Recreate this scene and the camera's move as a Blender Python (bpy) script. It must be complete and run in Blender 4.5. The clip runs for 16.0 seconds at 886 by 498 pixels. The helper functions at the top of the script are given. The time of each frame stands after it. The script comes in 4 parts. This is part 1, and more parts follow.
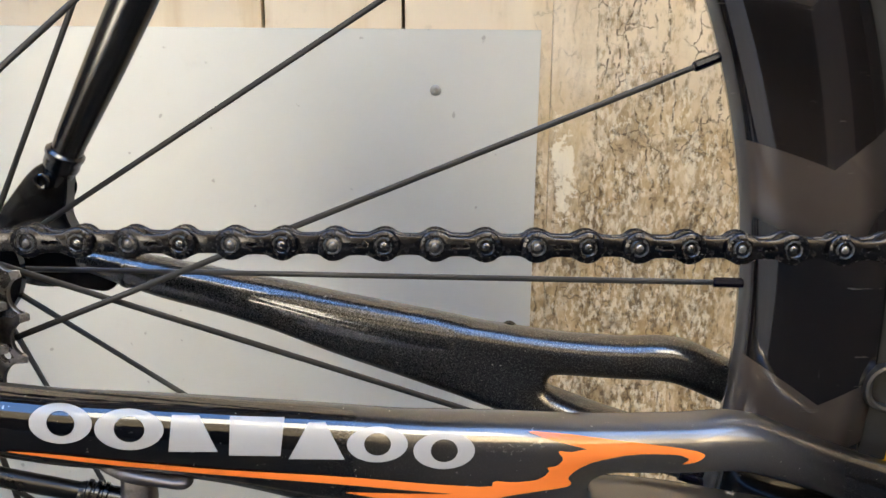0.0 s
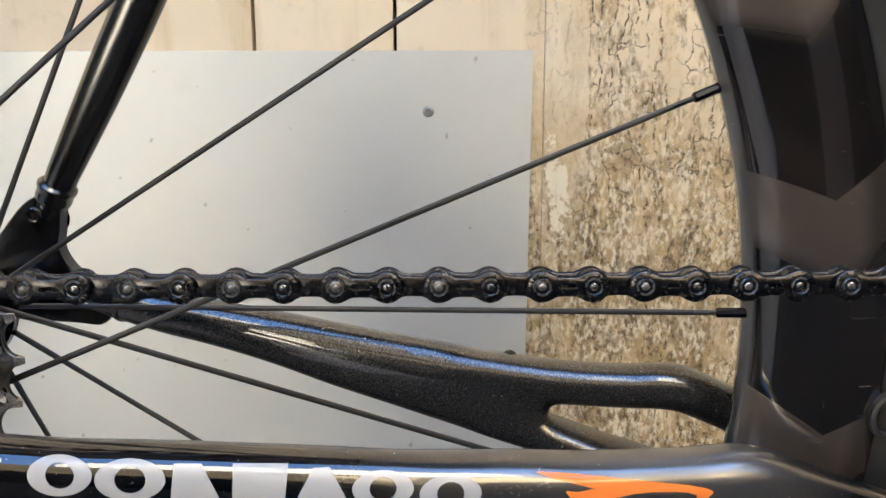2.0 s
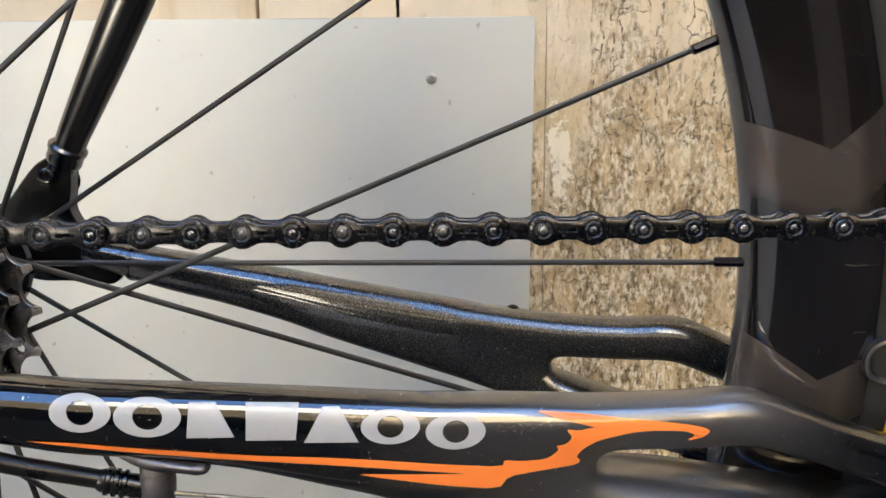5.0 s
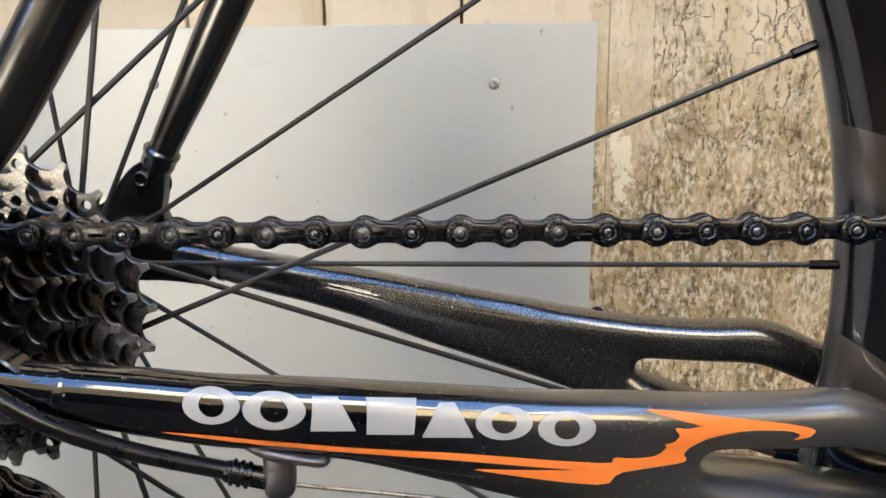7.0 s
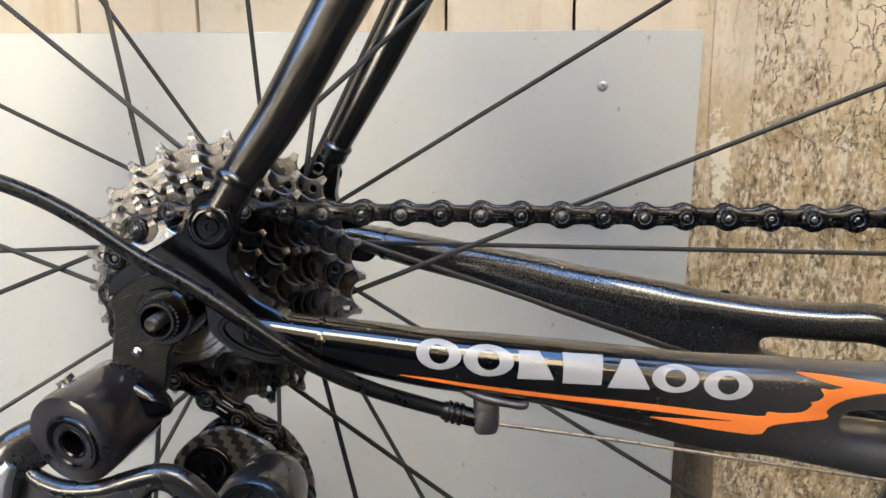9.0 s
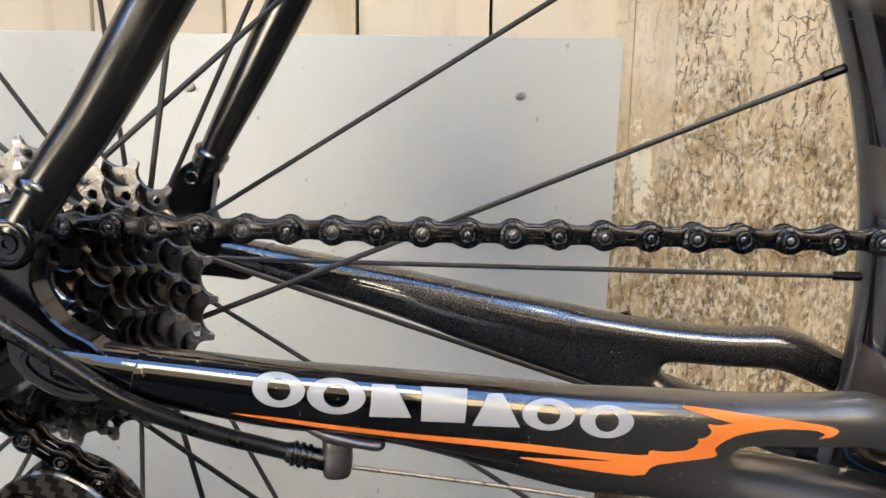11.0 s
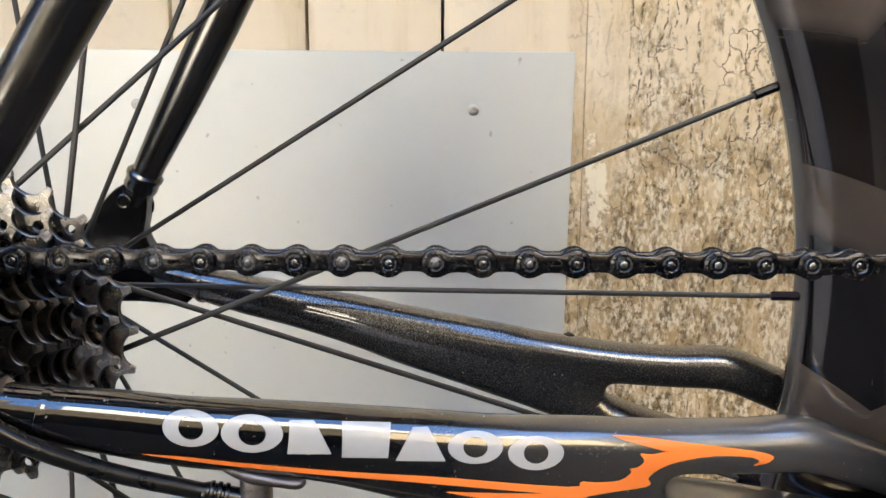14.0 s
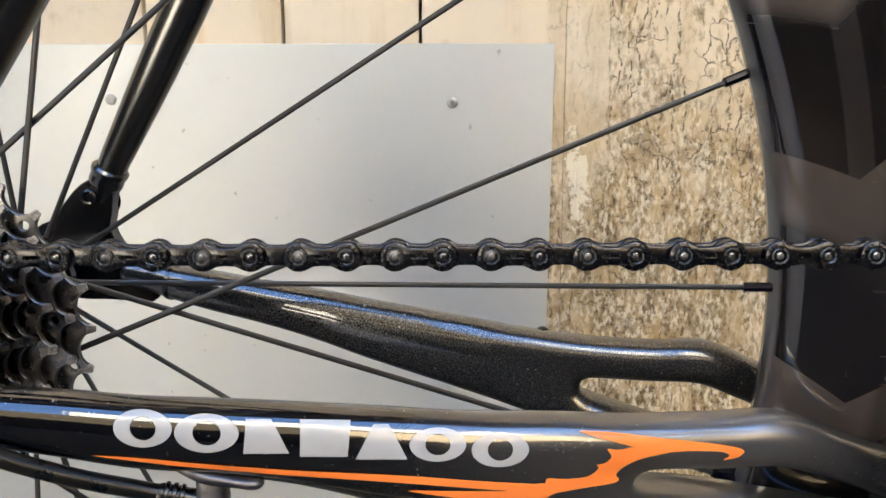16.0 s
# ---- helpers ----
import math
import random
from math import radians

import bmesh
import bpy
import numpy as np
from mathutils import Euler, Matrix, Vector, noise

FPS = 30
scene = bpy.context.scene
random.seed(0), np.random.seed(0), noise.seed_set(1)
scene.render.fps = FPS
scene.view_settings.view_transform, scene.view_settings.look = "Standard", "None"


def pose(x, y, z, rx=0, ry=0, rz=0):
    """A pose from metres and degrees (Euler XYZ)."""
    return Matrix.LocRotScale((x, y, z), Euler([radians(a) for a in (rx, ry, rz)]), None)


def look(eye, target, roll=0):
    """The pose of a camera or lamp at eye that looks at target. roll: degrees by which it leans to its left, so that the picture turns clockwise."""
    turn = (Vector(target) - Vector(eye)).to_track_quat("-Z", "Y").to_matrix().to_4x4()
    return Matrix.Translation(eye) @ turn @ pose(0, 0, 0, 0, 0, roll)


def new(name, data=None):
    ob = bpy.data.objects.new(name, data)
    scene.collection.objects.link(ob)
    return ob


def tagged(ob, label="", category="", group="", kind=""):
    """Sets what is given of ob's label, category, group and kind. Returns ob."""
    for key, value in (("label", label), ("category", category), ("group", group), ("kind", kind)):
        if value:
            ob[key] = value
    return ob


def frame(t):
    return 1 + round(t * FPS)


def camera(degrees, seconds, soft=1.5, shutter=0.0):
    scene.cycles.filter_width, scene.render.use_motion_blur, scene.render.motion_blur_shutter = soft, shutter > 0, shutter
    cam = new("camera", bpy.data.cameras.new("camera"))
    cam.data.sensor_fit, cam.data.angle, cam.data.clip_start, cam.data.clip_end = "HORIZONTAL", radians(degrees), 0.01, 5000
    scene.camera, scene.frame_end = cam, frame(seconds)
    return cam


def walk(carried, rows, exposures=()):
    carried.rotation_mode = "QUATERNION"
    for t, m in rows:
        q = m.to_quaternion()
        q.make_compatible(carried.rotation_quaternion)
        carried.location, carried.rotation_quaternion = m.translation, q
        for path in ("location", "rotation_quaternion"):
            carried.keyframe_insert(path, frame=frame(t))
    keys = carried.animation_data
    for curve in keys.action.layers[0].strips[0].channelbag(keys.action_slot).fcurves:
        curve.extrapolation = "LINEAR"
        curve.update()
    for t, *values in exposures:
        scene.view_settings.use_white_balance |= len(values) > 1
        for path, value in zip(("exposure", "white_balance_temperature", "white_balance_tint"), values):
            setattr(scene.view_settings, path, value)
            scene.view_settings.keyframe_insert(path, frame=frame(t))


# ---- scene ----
from mathutils.bvhtree import BVHTree
from mathutils.geometry import tessellate_polygon as tessellate

cam = camera(57.44, 16.0)
STOPS, KELVIN, TINT = 4.55, 7250.0, 1.5
ROWS = [
    (0.0, 0.17381, -0.2513, 0.40208, 79.168, -0.5, 0.238),
    (0.5, 0.17468, -0.25012, 0.40105, 79.255, -0.486, 0.003),
    (1.0, 0.17096, -0.24896, 0.40483, 79.489, -0.373, -0.223),
    (1.5, 0.17175, -0.24852, 0.40856, 79.709, -0.138, -0.45),
    (2.0, 0.17014, -0.24755, 0.40929, 79.826, 0.13, -0.67),
    (2.5, 0.16942, -0.24862, 0.4074, 79.567, 0.275, -0.812),
    (3.0, 0.16815, -0.25091, 0.40281, 79.082, 0.342, -0.878),
    (3.5, 0.17148, -0.25243, 0.40054, 78.566, 0.406, -0.79),
    (4.0, 0.17079, -0.25419, 0.40076, 78.224, 0.493, -0.633),
    (6.5, 0.16818, -0.25574, 0.40331, 78.707, 0.67, 0.333),
    (7.0, 0.147, -0.26083, 0.40191, 78.768, 0.686, 1.437),
    (7.5, 0.09787, -0.28358, 0.40652, 78.622, 0.427, 3.192),
    (8.0, 0.07803, -0.30817, 0.40695, 78.452, 0.315, 4.53),
    (8.5, 0.09773, -0.31497, 0.40921, 78.383, 0.174, 5.051),
    (9.0, 0.10444, -0.30595, 0.40505, 78.575, -0.001, 4.826),
    (9.5, 0.11019, -0.29779, 0.40634, 78.942, -0.159, 4.04),
    (10.0, 0.11913, -0.29061, 0.40474, 79.18, -0.429, 3.024),
    (10.2, 0.1229, -0.28705, 0.40291, 79.226, -0.55, 2.694),
    (12.3, 0.14007, -0.27078, 0.40244, 79.604, -0.718, 0.906),
    (12.5, 0.14101, -0.27151, 0.40323, 79.661, -0.654, 0.698),
    (13.0, 0.14185, -0.2711, 0.40306, 79.865, -0.558, 0.459),
    (13.5, 0.14568, -0.26834, 0.40352, 79.972, -0.498, 0.249),
    (14.0, 0.14827, -0.26825, 0.40665, 80.018, -0.361, 0.167),
    (14.5, 0.14684, -0.26674, 0.40446, 79.902, -0.364, 0.089),
    (15.0, 0.14747, -0.26504, 0.40246, 79.803, -0.263, -0.041),
    (15.5, 0.15024, -0.26467, 0.40303, 79.733, -0.127, -0.211),
    (16.0, 0.15743, -0.26306, 0.40498, 79.712, 0.09, -0.342),
]
walk(cam, [(t, pose(x, y, z, rx, ry, rz)) for t, x, y, z, rx, ry, rz in ROWS], [(t, STOPS + d, KELVIN, TINT) for t, d in ((0.0, -0.06), (4.0, -0.04), (6.5, -0.02), (8.0, -0.08), (10.0, -0.04), (12.5, 0.06), (16.0, 0.05))])

# ---- world, sun and large lights ----
world = bpy.data.worlds.new("world")
scene.world = world
world.use_nodes = True
wn = world.node_tree
wn.nodes.clear()
sky = wn.nodes.new("ShaderNodeTexSky")
sky.sky_type = "NISHITA"
sky.sun_disc = False
sky.ozone_density, sky.dust_density, sky.altitude = 8.0, 0.0, 4000.0
SUN_HEIGHT, SUN_TURN = radians(50), radians(-15)
sky.sun_elevation, sky.sun_rotation = SUN_HEIGHT, SUN_TURN
bg = wn.nodes.new("ShaderNodeBackground")
bg.inputs["Strength"].default_value = 0.15
wo = wn.nodes.new("ShaderNodeOutputWorld")
wn.links.new(sky.outputs[0], bg.inputs[0])
wn.links.new(bg.outputs[0], wo.inputs[0])
sun_data = bpy.data.lights.new("sun", "SUN")
sun_data.energy, sun_data.angle, sun_data.color = 5.0, radians(0.6), (1.0, 0.87, 0.70)
sun = new("sun", sun_data)
to_sun = Vector((math.sin(SUN_TURN) * math.cos(SUN_HEIGHT), math.cos(SUN_TURN) * math.cos(SUN_HEIGHT), math.sin(SUN_HEIGHT)))
sun.matrix_world = look(to_sun * 20, (0, 0, 0))

# ---- materials ----


def material(name, color, rough=0.5, metal=0.0, coat=0.0, coat_rough=0.05, spec=0.5):
    m = bpy.data.materials.new(name)
    m.use_nodes = True
    b = m.node_tree.nodes["Principled BSDF"]
    b.inputs["Base Color"].default_value = (*color, 1)
    b.inputs["Roughness"].default_value = rough
    b.inputs["Metallic"].default_value = metal
    b.inputs["Coat Weight"].default_value = coat
    b.inputs["Coat Roughness"].default_value = coat_rough
    b.inputs["Coat IOR"].default_value = 1.58
    b.inputs["Specular IOR Level"].default_value = spec
    return m


class Graph:
    """Short hand for one material's nodes."""

    def __init__(self, m):
        self.t = m.node_tree
        self.b = self.t.nodes["Principled BSDF"]
        self.coord = self.add("ShaderNodeTexCoord").outputs["Object"]

    def add(self, kind, **values):
        n = self.t.nodes.new(kind)
        for key, value in values.items():
            if key in ("operation", "blend_type", "data_type", "feature", "noise_dimensions", "musgrave_type"):
                if key == "operation":
                    n.operation = value
                elif key == "blend_type":
                    n.blend_type = value
                elif key == "data_type":
                    n.data_type = value
                elif key == "feature":
                    n.feature = value
            else:
                self.put(n.inputs[key.replace("_", " ")], value)
        return n

    def put(self, socket, value):
        if hasattr(value, "is_output"):
            self.t.links.new(value, socket)
        else:
            socket.default_value = value

    def scaled(self, sx, sy, sz, source=None):
        n = self.t.nodes.new("ShaderNodeMapping")
        self.put(n.inputs["Vector"], source or self.coord)
        n.inputs["Scale"].default_value = (sx, sy, sz)
        return n.outputs[0]

    def noise(self, scale, detail=4.0, rough=0.55, vector=None):
        n = self.add("ShaderNodeTexNoise", Vector=vector or self.coord, Scale=scale, Detail=detail, Roughness=rough)
        return n.outputs["Fac"]

    def math(self, op, a, b=0.0, c=0.0):
        n = self.t.nodes.new("ShaderNodeMath")
        n.operation = op
        self.put(n.inputs[0], a)
        self.put(n.inputs[1], b)
        self.put(n.inputs[2], c)
        return n.outputs[0]

    def ramp(self, value, lo, hi, a=0.0, b=1.0):
        n = self.t.nodes.new("ShaderNodeMapRange")
        n.interpolation_type = "SMOOTHSTEP"
        for i, v in enumerate((value, lo, hi, a, b)):
            self.put(n.inputs[i], v)
        return n.outputs[0]

    def mix(self, fac, a, b):
        n = self.t.nodes.new("ShaderNodeMix")
        n.data_type = "RGBA"
        self.put(n.inputs[0], fac)
        for socket, v in ((n.inputs[6], a), (n.inputs[7], b)):
            self.put(socket, v if hasattr(v, "is_output") else (*v, 1))
        return n.outputs[2]

    def bump(self, height, strength=0.3, distance=0.001):
        n = self.add("ShaderNodeBump", Strength=strength, Distance=distance, Height=height)
        self.t.links.new(n.outputs[0], self.b.inputs["Normal"])

    def xyz(self):
        n = self.t.nodes.new("ShaderNodeSeparateXYZ")
        self.t.links.new(self.coord, n.inputs[0])
        return n.outputs[0], n.outputs[1], n.outputs[2]

    def base(self, v):
        self.put(self.b.inputs["Base Color"], v)

    def rough(self, v):
        self.put(self.b.inputs["Roughness"], v)


def worn(name, color, rough, metal=0.0, coat=0.0, dust=(0.2, 0.18, 0.16), amount=0.12, scale=160.0, bump=0.05, coat_rough=0.05):
    """A surface with dust, small scuffs and uneven gloss at two scales."""
    m = material(name, color, rough, metal, coat, coat_rough, 0.5 if coat < 0.9 else 0.0)
    g = Graph(m)
    fine, wide = g.noise(scale * 6, 3), g.noise(scale * 0.4, 4)
    specks = g.ramp(g.noise(scale * 9, 2), 0.66, 0.74)
    scuff = g.ramp(g.noise(scale * 2.5, 5, 0.7, g.scaled(1.0, 1.0, 0.35)), 0.66, 0.72)
    mask = g.math("MULTIPLY", g.ramp(wide, 0.48, 0.75), amount * 0.25)
    mask = g.math("MAXIMUM", mask, g.math("MULTIPLY", g.math("MAXIMUM", specks, scuff), amount * 1.5))
    g.base(g.mix(mask, color, dust))
    g.rough(g.math("ADD", g.ramp(wide, 0.3, 0.7, rough * 0.8, rough * 1.15), g.math("MULTIPLY", fine, 0.06)))
    g.bump(fine, bump, 0.0004)
    return m


def paint(name, light, flash, dark=(0.0025, 0.0025, 0.003), gloss=1.8):
    m = material(name, (0.02, 0.02, 0.022), 0.36, 0.85, 1.0, 0.03)
    g = Graph(m)
    x, y, z = g.xyz()
    g.b.inputs["Specular IOR Level"].default_value = 0.05
    g.b.inputs["Coat IOR"].default_value = gloss
    # Grey over part of the stay: metallic tone plus reflected light, painted in.
    grey_sheen = g.math("MULTIPLY", g.math("MULTIPLY", g.ramp(x, 0.12, 0.25), g.ramp(x, 0.250, 0.295, 1.0, 0.06)), light)
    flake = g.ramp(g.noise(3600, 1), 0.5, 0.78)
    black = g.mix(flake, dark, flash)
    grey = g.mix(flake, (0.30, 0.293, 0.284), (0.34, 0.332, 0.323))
    chip = g.ramp(g.noise(420, 3, 0.7), 0.695, 0.715)
    chip = g.math("MAXIMUM", chip, g.math("MULTIPLY", g.ramp(g.noise(900, 2, 0.5), 0.735, 0.76), 0.6))
    # a row of small knocks behind the white marks
    row = g.math("MULTIPLY", g.ramp(g.math("ABSOLUTE", g.math("SUBTRACT", z, 0.3118)), 0.0008, 0.0016, 1.0, 0.0), g.math("MULTIPLY", g.ramp(x, 0.184, 0.188), g.ramp(x, 0.199, 0.203, 1.0, 0.0)))
    row = g.math("MULTIPLY", row, g.ramp(y, -0.01, 0.01, 1.0, 0.0))
    knock = g.math("MULTIPLY", g.ramp(g.noise(1100, 4, 0.65, g.scaled(0.6, 1, 1)), 0.56, 0.60), row)
    chip = g.math("MAXIMUM", chip, g.math("MULTIPLY", knock, 0.5))
    g.base(g.mix(chip, g.mix(grey_sheen, black, grey), (0.4, 0.39, 0.37)))
    g.rough(g.ramp(grey_sheen, 0, 1, 0.30, 0.40))
    g.bump(g.noise(60, 2), 0.05, 0.001)
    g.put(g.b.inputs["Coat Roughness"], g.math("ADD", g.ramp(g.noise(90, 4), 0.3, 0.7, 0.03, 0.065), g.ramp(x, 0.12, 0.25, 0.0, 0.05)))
    return m


def steel(name, color, dirt, amount, rough=0.3, scale=1.0):
    m = material(name, color, rough, 0.95)
    g = Graph(m)
    grime = g.ramp(g.noise(150 * scale, 6, 0.65), 0.62 - amount * 0.4, 0.72 - amount * 0.25)
    fine = g.noise(1400, 4, 0.6)
    g.base(g.mix(g.math("MULTIPLY", grime, 0.9), g.mix(fine, color, tuple(c * 0.7 for c in color)), dirt))
    g.rough(g.ramp(grime, 0, 1, rough, 0.55))
    g.put(g.b.inputs["Metallic"], g.ramp(grime, 0, 1, 0.95, 0.25))
    g.bump(g.math("ADD", fine, g.math("MULTIPLY", grime, 1.5)), 0.14, 0.0003)
    return m


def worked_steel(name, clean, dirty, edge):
    """Nickel plate, dull and oily on the flat sides; edge colour darkened to keep down sky glints."""
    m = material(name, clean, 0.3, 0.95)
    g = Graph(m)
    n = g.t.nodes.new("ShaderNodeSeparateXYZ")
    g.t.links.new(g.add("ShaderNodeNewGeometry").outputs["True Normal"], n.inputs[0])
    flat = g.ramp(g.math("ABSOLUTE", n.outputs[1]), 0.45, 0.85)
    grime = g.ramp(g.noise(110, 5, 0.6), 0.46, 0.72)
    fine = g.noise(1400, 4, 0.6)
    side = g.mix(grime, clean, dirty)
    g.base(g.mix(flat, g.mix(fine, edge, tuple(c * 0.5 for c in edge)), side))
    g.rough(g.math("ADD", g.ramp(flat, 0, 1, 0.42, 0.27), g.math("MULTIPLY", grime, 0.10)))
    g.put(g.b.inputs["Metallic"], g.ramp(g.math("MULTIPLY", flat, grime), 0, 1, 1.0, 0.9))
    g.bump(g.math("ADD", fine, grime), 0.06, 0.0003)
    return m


def carbon_rim():
    """Bare glossy carbon whose cloth lies in large pointed patches."""
    m = material("rim_carbon", (0.02, 0.018, 0.017), 0.35, 0.0, 1.0, 0.05, 0.05)
    g = Graph(m)
    x, y, z = g.xyz()
    turn = g.math("ARCTAN2", z, x)
    rad = g.math("SQRT", g.math("ADD", g.math("MULTIPLY", x, x), g.math("MULTIPLY", z, z)))
    point = g.math("MULTIPLY", g.math("ABSOLUTE", g.math("SUBTRACT", rad, 0.2917)), radians(113))
    step = g.math("FRACT", g.math("DIVIDE", g.math("SUBTRACT", g.math("SUBTRACT", turn, point), radians(8.7 - 720)), radians(14.4)))
    patch = g.math("MULTIPLY", g.ramp(step, 0.60, 0.74), g.ramp(step, 0.993, 0.999, 1.0, 0.0))
    patch = g.math("MULTIPLY", patch, g.ramp(rad, 0.298, 0.304, 1.0, 0.3))
    other = g.math("FRACT", g.math("ADD", g.math("DIVIDE", turn, radians(28.8)), g.math("MULTIPLY", rad, 9.0)))
    patch2 = g.math("MULTIPLY", g.ramp(other, 0.62, 0.80), g.ramp(other, 0.985, 0.999, 1.0, 0.0))
    cloud = g.noise(28, 4, 0.6)
    shade = g.mix(patch, g.mix(cloud, (0.0015, 0.0013, 0.0012), (0.010, 0.0080, 0.0066)), g.mix(cloud, (0.05, 0.042, 0.036), (0.12, 0.10, 0.086)))
    shade = g.mix(g.math("MULTIPLY", patch2, 0.25), shade, (0.026, 0.021, 0.017))
    # Lighter band on the inner rim edge: the wall's reflection painted in.
    nose_sheen = g.ramp(rad, 0.2688, 0.2698, 1.0, 0.0)
    shade = g.mix(nose_sheen, shade, (0.055, 0.053, 0.051))
    g.b.inputs["Coat IOR"].default_value = 1.7
    scratch = g.ramp(g.noise(90, 5, 0.7, g.scaled(6, 1, 1)), 0.71, 0.73)
    scratch = g.math("MAXIMUM", scratch, g.ramp(g.noise(120, 3, 0.6, g.scaled(0.6, 1, 7)), 0.70, 0.72))
    g.base(g.mix(g.math("MULTIPLY", scratch, 0.3), shade, (0.22, 0.2, 0.18)))
    g.rough(g.ramp(patch, 0, 1, 0.30, 0.42))
    g.put(g.b.inputs["Metallic"], g.math("MULTIPLY", patch, 0.55))
    g.bump(g.noise(40, 2), 0.05, 0.001)
    return m


def weave():
    """Twill-woven carbon under lacquer."""
    m = material("woven_carbon", (0.02, 0.02, 0.02), 0.3, 0.4, 1.0, 0.06)
    g = Graph(m)
    x, y, z = g.xyz()
    a = g.math("ADD", g.math("MULTIPLY", x, 0.94), g.math("MULTIPLY", z, -0.34))
    b = g.math("ADD", g.math("MULTIPLY", x, 0.34), g.math("MULTIPLY", z, 0.94))
    i, j = g.math("FLOOR", g.math("DIVIDE", a, 0.0021)), g.math("FLOOR", g.math("DIVIDE", b, 0.0021))
    over = g.math("LESS_THAN", g.math("FRACT", g.math("DIVIDE", g.math("ADD", g.math("ADD", i, j), 400.2), 4.0)), 0.5)
    fibre = g.noise(900, 2, 0.5, g.scaled(1, 1, 6))
    col = g.mix(over, (0.006, 0.006, 0.007), (0.15, 0.135, 0.12))
    g.base(g.mix(g.math("MULTIPLY", fibre, 0.5), col, (0.02, 0.02, 0.02)))
    g.rough(g.ramp(over, 0, 1, 0.5, 0.3))
    return m


def sheet_metal():
    m = material("sheet_metal", (0.5, 0.49, 0.47), 0.34, 0.38)
    g = Graph(m)
    cloud = g.noise(7, 5, 0.6)
    grain = g.noise(700, 3, 0.6, g.scaled(1, 1, 1))
    speck = g.math("MULTIPLY", g.ramp(g.noise(120, 2, 0.4), 0.73, 0.775), 0.7)
    smear = g.ramp(g.noise(26, 6, 0.65), 0.60, 0.78)
    col = g.mix(cloud, (0.555, 0.56, 0.525), (0.66, 0.665, 0.635))
    col = g.mix(g.math("MULTIPLY", smear, 0.22), col, (0.42, 0.39, 0.35))
    g.base(g.mix(g.math("MULTIPLY", speck, 0.55), col, (0.12, 0.11, 0.10)))
    g.rough(g.math("ADD", g.ramp(cloud, 0.3, 0.7, 0.40, 0.48), g.math("MULTIPLY", grain, 0.05)))
    g.bump(g.math("ADD", g.math("MULTIPLY", cloud, 4), g.math("MULTIPLY", grain, 0.12)), 0.08, 0.002)
    return m


def old_boards():
    """Cream paint on boards: smooth to one side, crazed, stained and flaking to the other."""
    m = material("old_cream_paint", (0.6, 0.5, 0.34), 0.6)
    g = Graph(m)
    x, y, z = g.xyz()
    info = g.add("ShaderNodeObjectInfo").outputs["Random"]
    soft, wide = g.noise(9, 4), g.noise(30, 5, 0.62, g.scaled(1.2, 1, 0.7))
    shift = g.math("SUBTRACT", wide, 0.5)
    tone = g.mix(soft, (0.725, 0.60, 0.425), (0.83, 0.715, 0.55))
    tone = g.mix(g.math("MULTIPLY", info, 0.25), tone, (0.66, 0.57, 0.44))
    streak = g.ramp(g.noise(11, 5, 0.6, g.scaled(3.0, 1, 0.35)), 0.50, 0.72)
    tone = g.mix(g.math("MULTIPLY", streak, 0.5), tone, (0.55, 0.38, 0.18))
    grime = g.ramp(g.noise(60, 6, 0.65), 0.56, 0.78)
    tone = g.mix(g.math("MULTIPLY", grime, 0.3), tone, (0.36, 0.28, 0.18))
    old = g.ramp(g.math("ADD", x, g.math("ADD", g.math("MULTIPLY", shift, 0.014), g.math("MULTIPLY", g.math("SUBTRACT", g.noise(110, 4, 0.65), 0.5), 0.016))), 0.266, 0.272)
    strip = g.ramp(x, 0.226, 0.231)
    old = g.math("MAXIMUM", old, g.math("MULTIPLY", strip, g.ramp(g.math("ADD", z, g.math("MULTIPLY", shift, 0.10)), 0.325, 0.375, 0.85, 0.26)))
    # the strip beside the sheet: a tan stain with a chalky patch in it
    tan = g.math("MULTIPLY", g.math("MULTIPLY", strip, g.ramp(wide, 0.36, 0.58)), g.ramp(z, 0.36, 0.44, 0.8, 0.25))
    tone = g.mix(tan, tone, (0.52, 0.385, 0.20))
    # dirt worked into the old paint, more towards the ground
    deep = g.ramp(g.math("ADD", z, g.math("MULTIPLY", shift, 0.22)), 0.34, 0.46, 1.0, 0.30)
    rubbed = g.noise(1.0, 5, 0.62, g.scaled(230, 1, 120))
    broad = g.noise(1.0, 4, 0.6, g.scaled(62, 1, 26))
    soil = g.math("ADD", g.math("MULTIPLY", rubbed, 0.55), g.math("MULTIPLY", broad, 0.55))
    soil = g.math("ADD", soil, g.math("MULTIPLY", deep, 0.17))
    dirt = g.math("MULTIPLY", g.ramp(soil, 0.555, 0.70), old)
    pits = g.math("MULTIPLY", g.ramp(g.math("ADD", soil, g.math("MULTIPLY", g.math("SUBTRACT", g.noise(420, 4, 0.6), 0.5), 0.5)), 0.72, 0.86), old)
    hue = g.noise(90, 4, 0.6, g.scaled(1, 1, 0.5))
    wood = g.mix(g.ramp(hue, 0.35, 0.65), (0.21, 0.139, 0.063), (0.46, 0.325, 0.165))
    col = g.mix(g.math("MULTIPLY", dirt, 0.8), tone, wood)
    col = g.mix(g.math("MULTIPLY", pits, 0.8), col, (0.085, 0.056, 0.03))
    # rows of short upright checks, and crazing across them
    u = g.math("ADD", g.math("MULTIPLY", x, 120.0), g.math("MULTIPLY", g.noise(14, 4, 0.6), 5.0))
    row = g.math("ABSOLUTE", g.math("SUBTRACT", g.math("FRACT", u), 0.5))
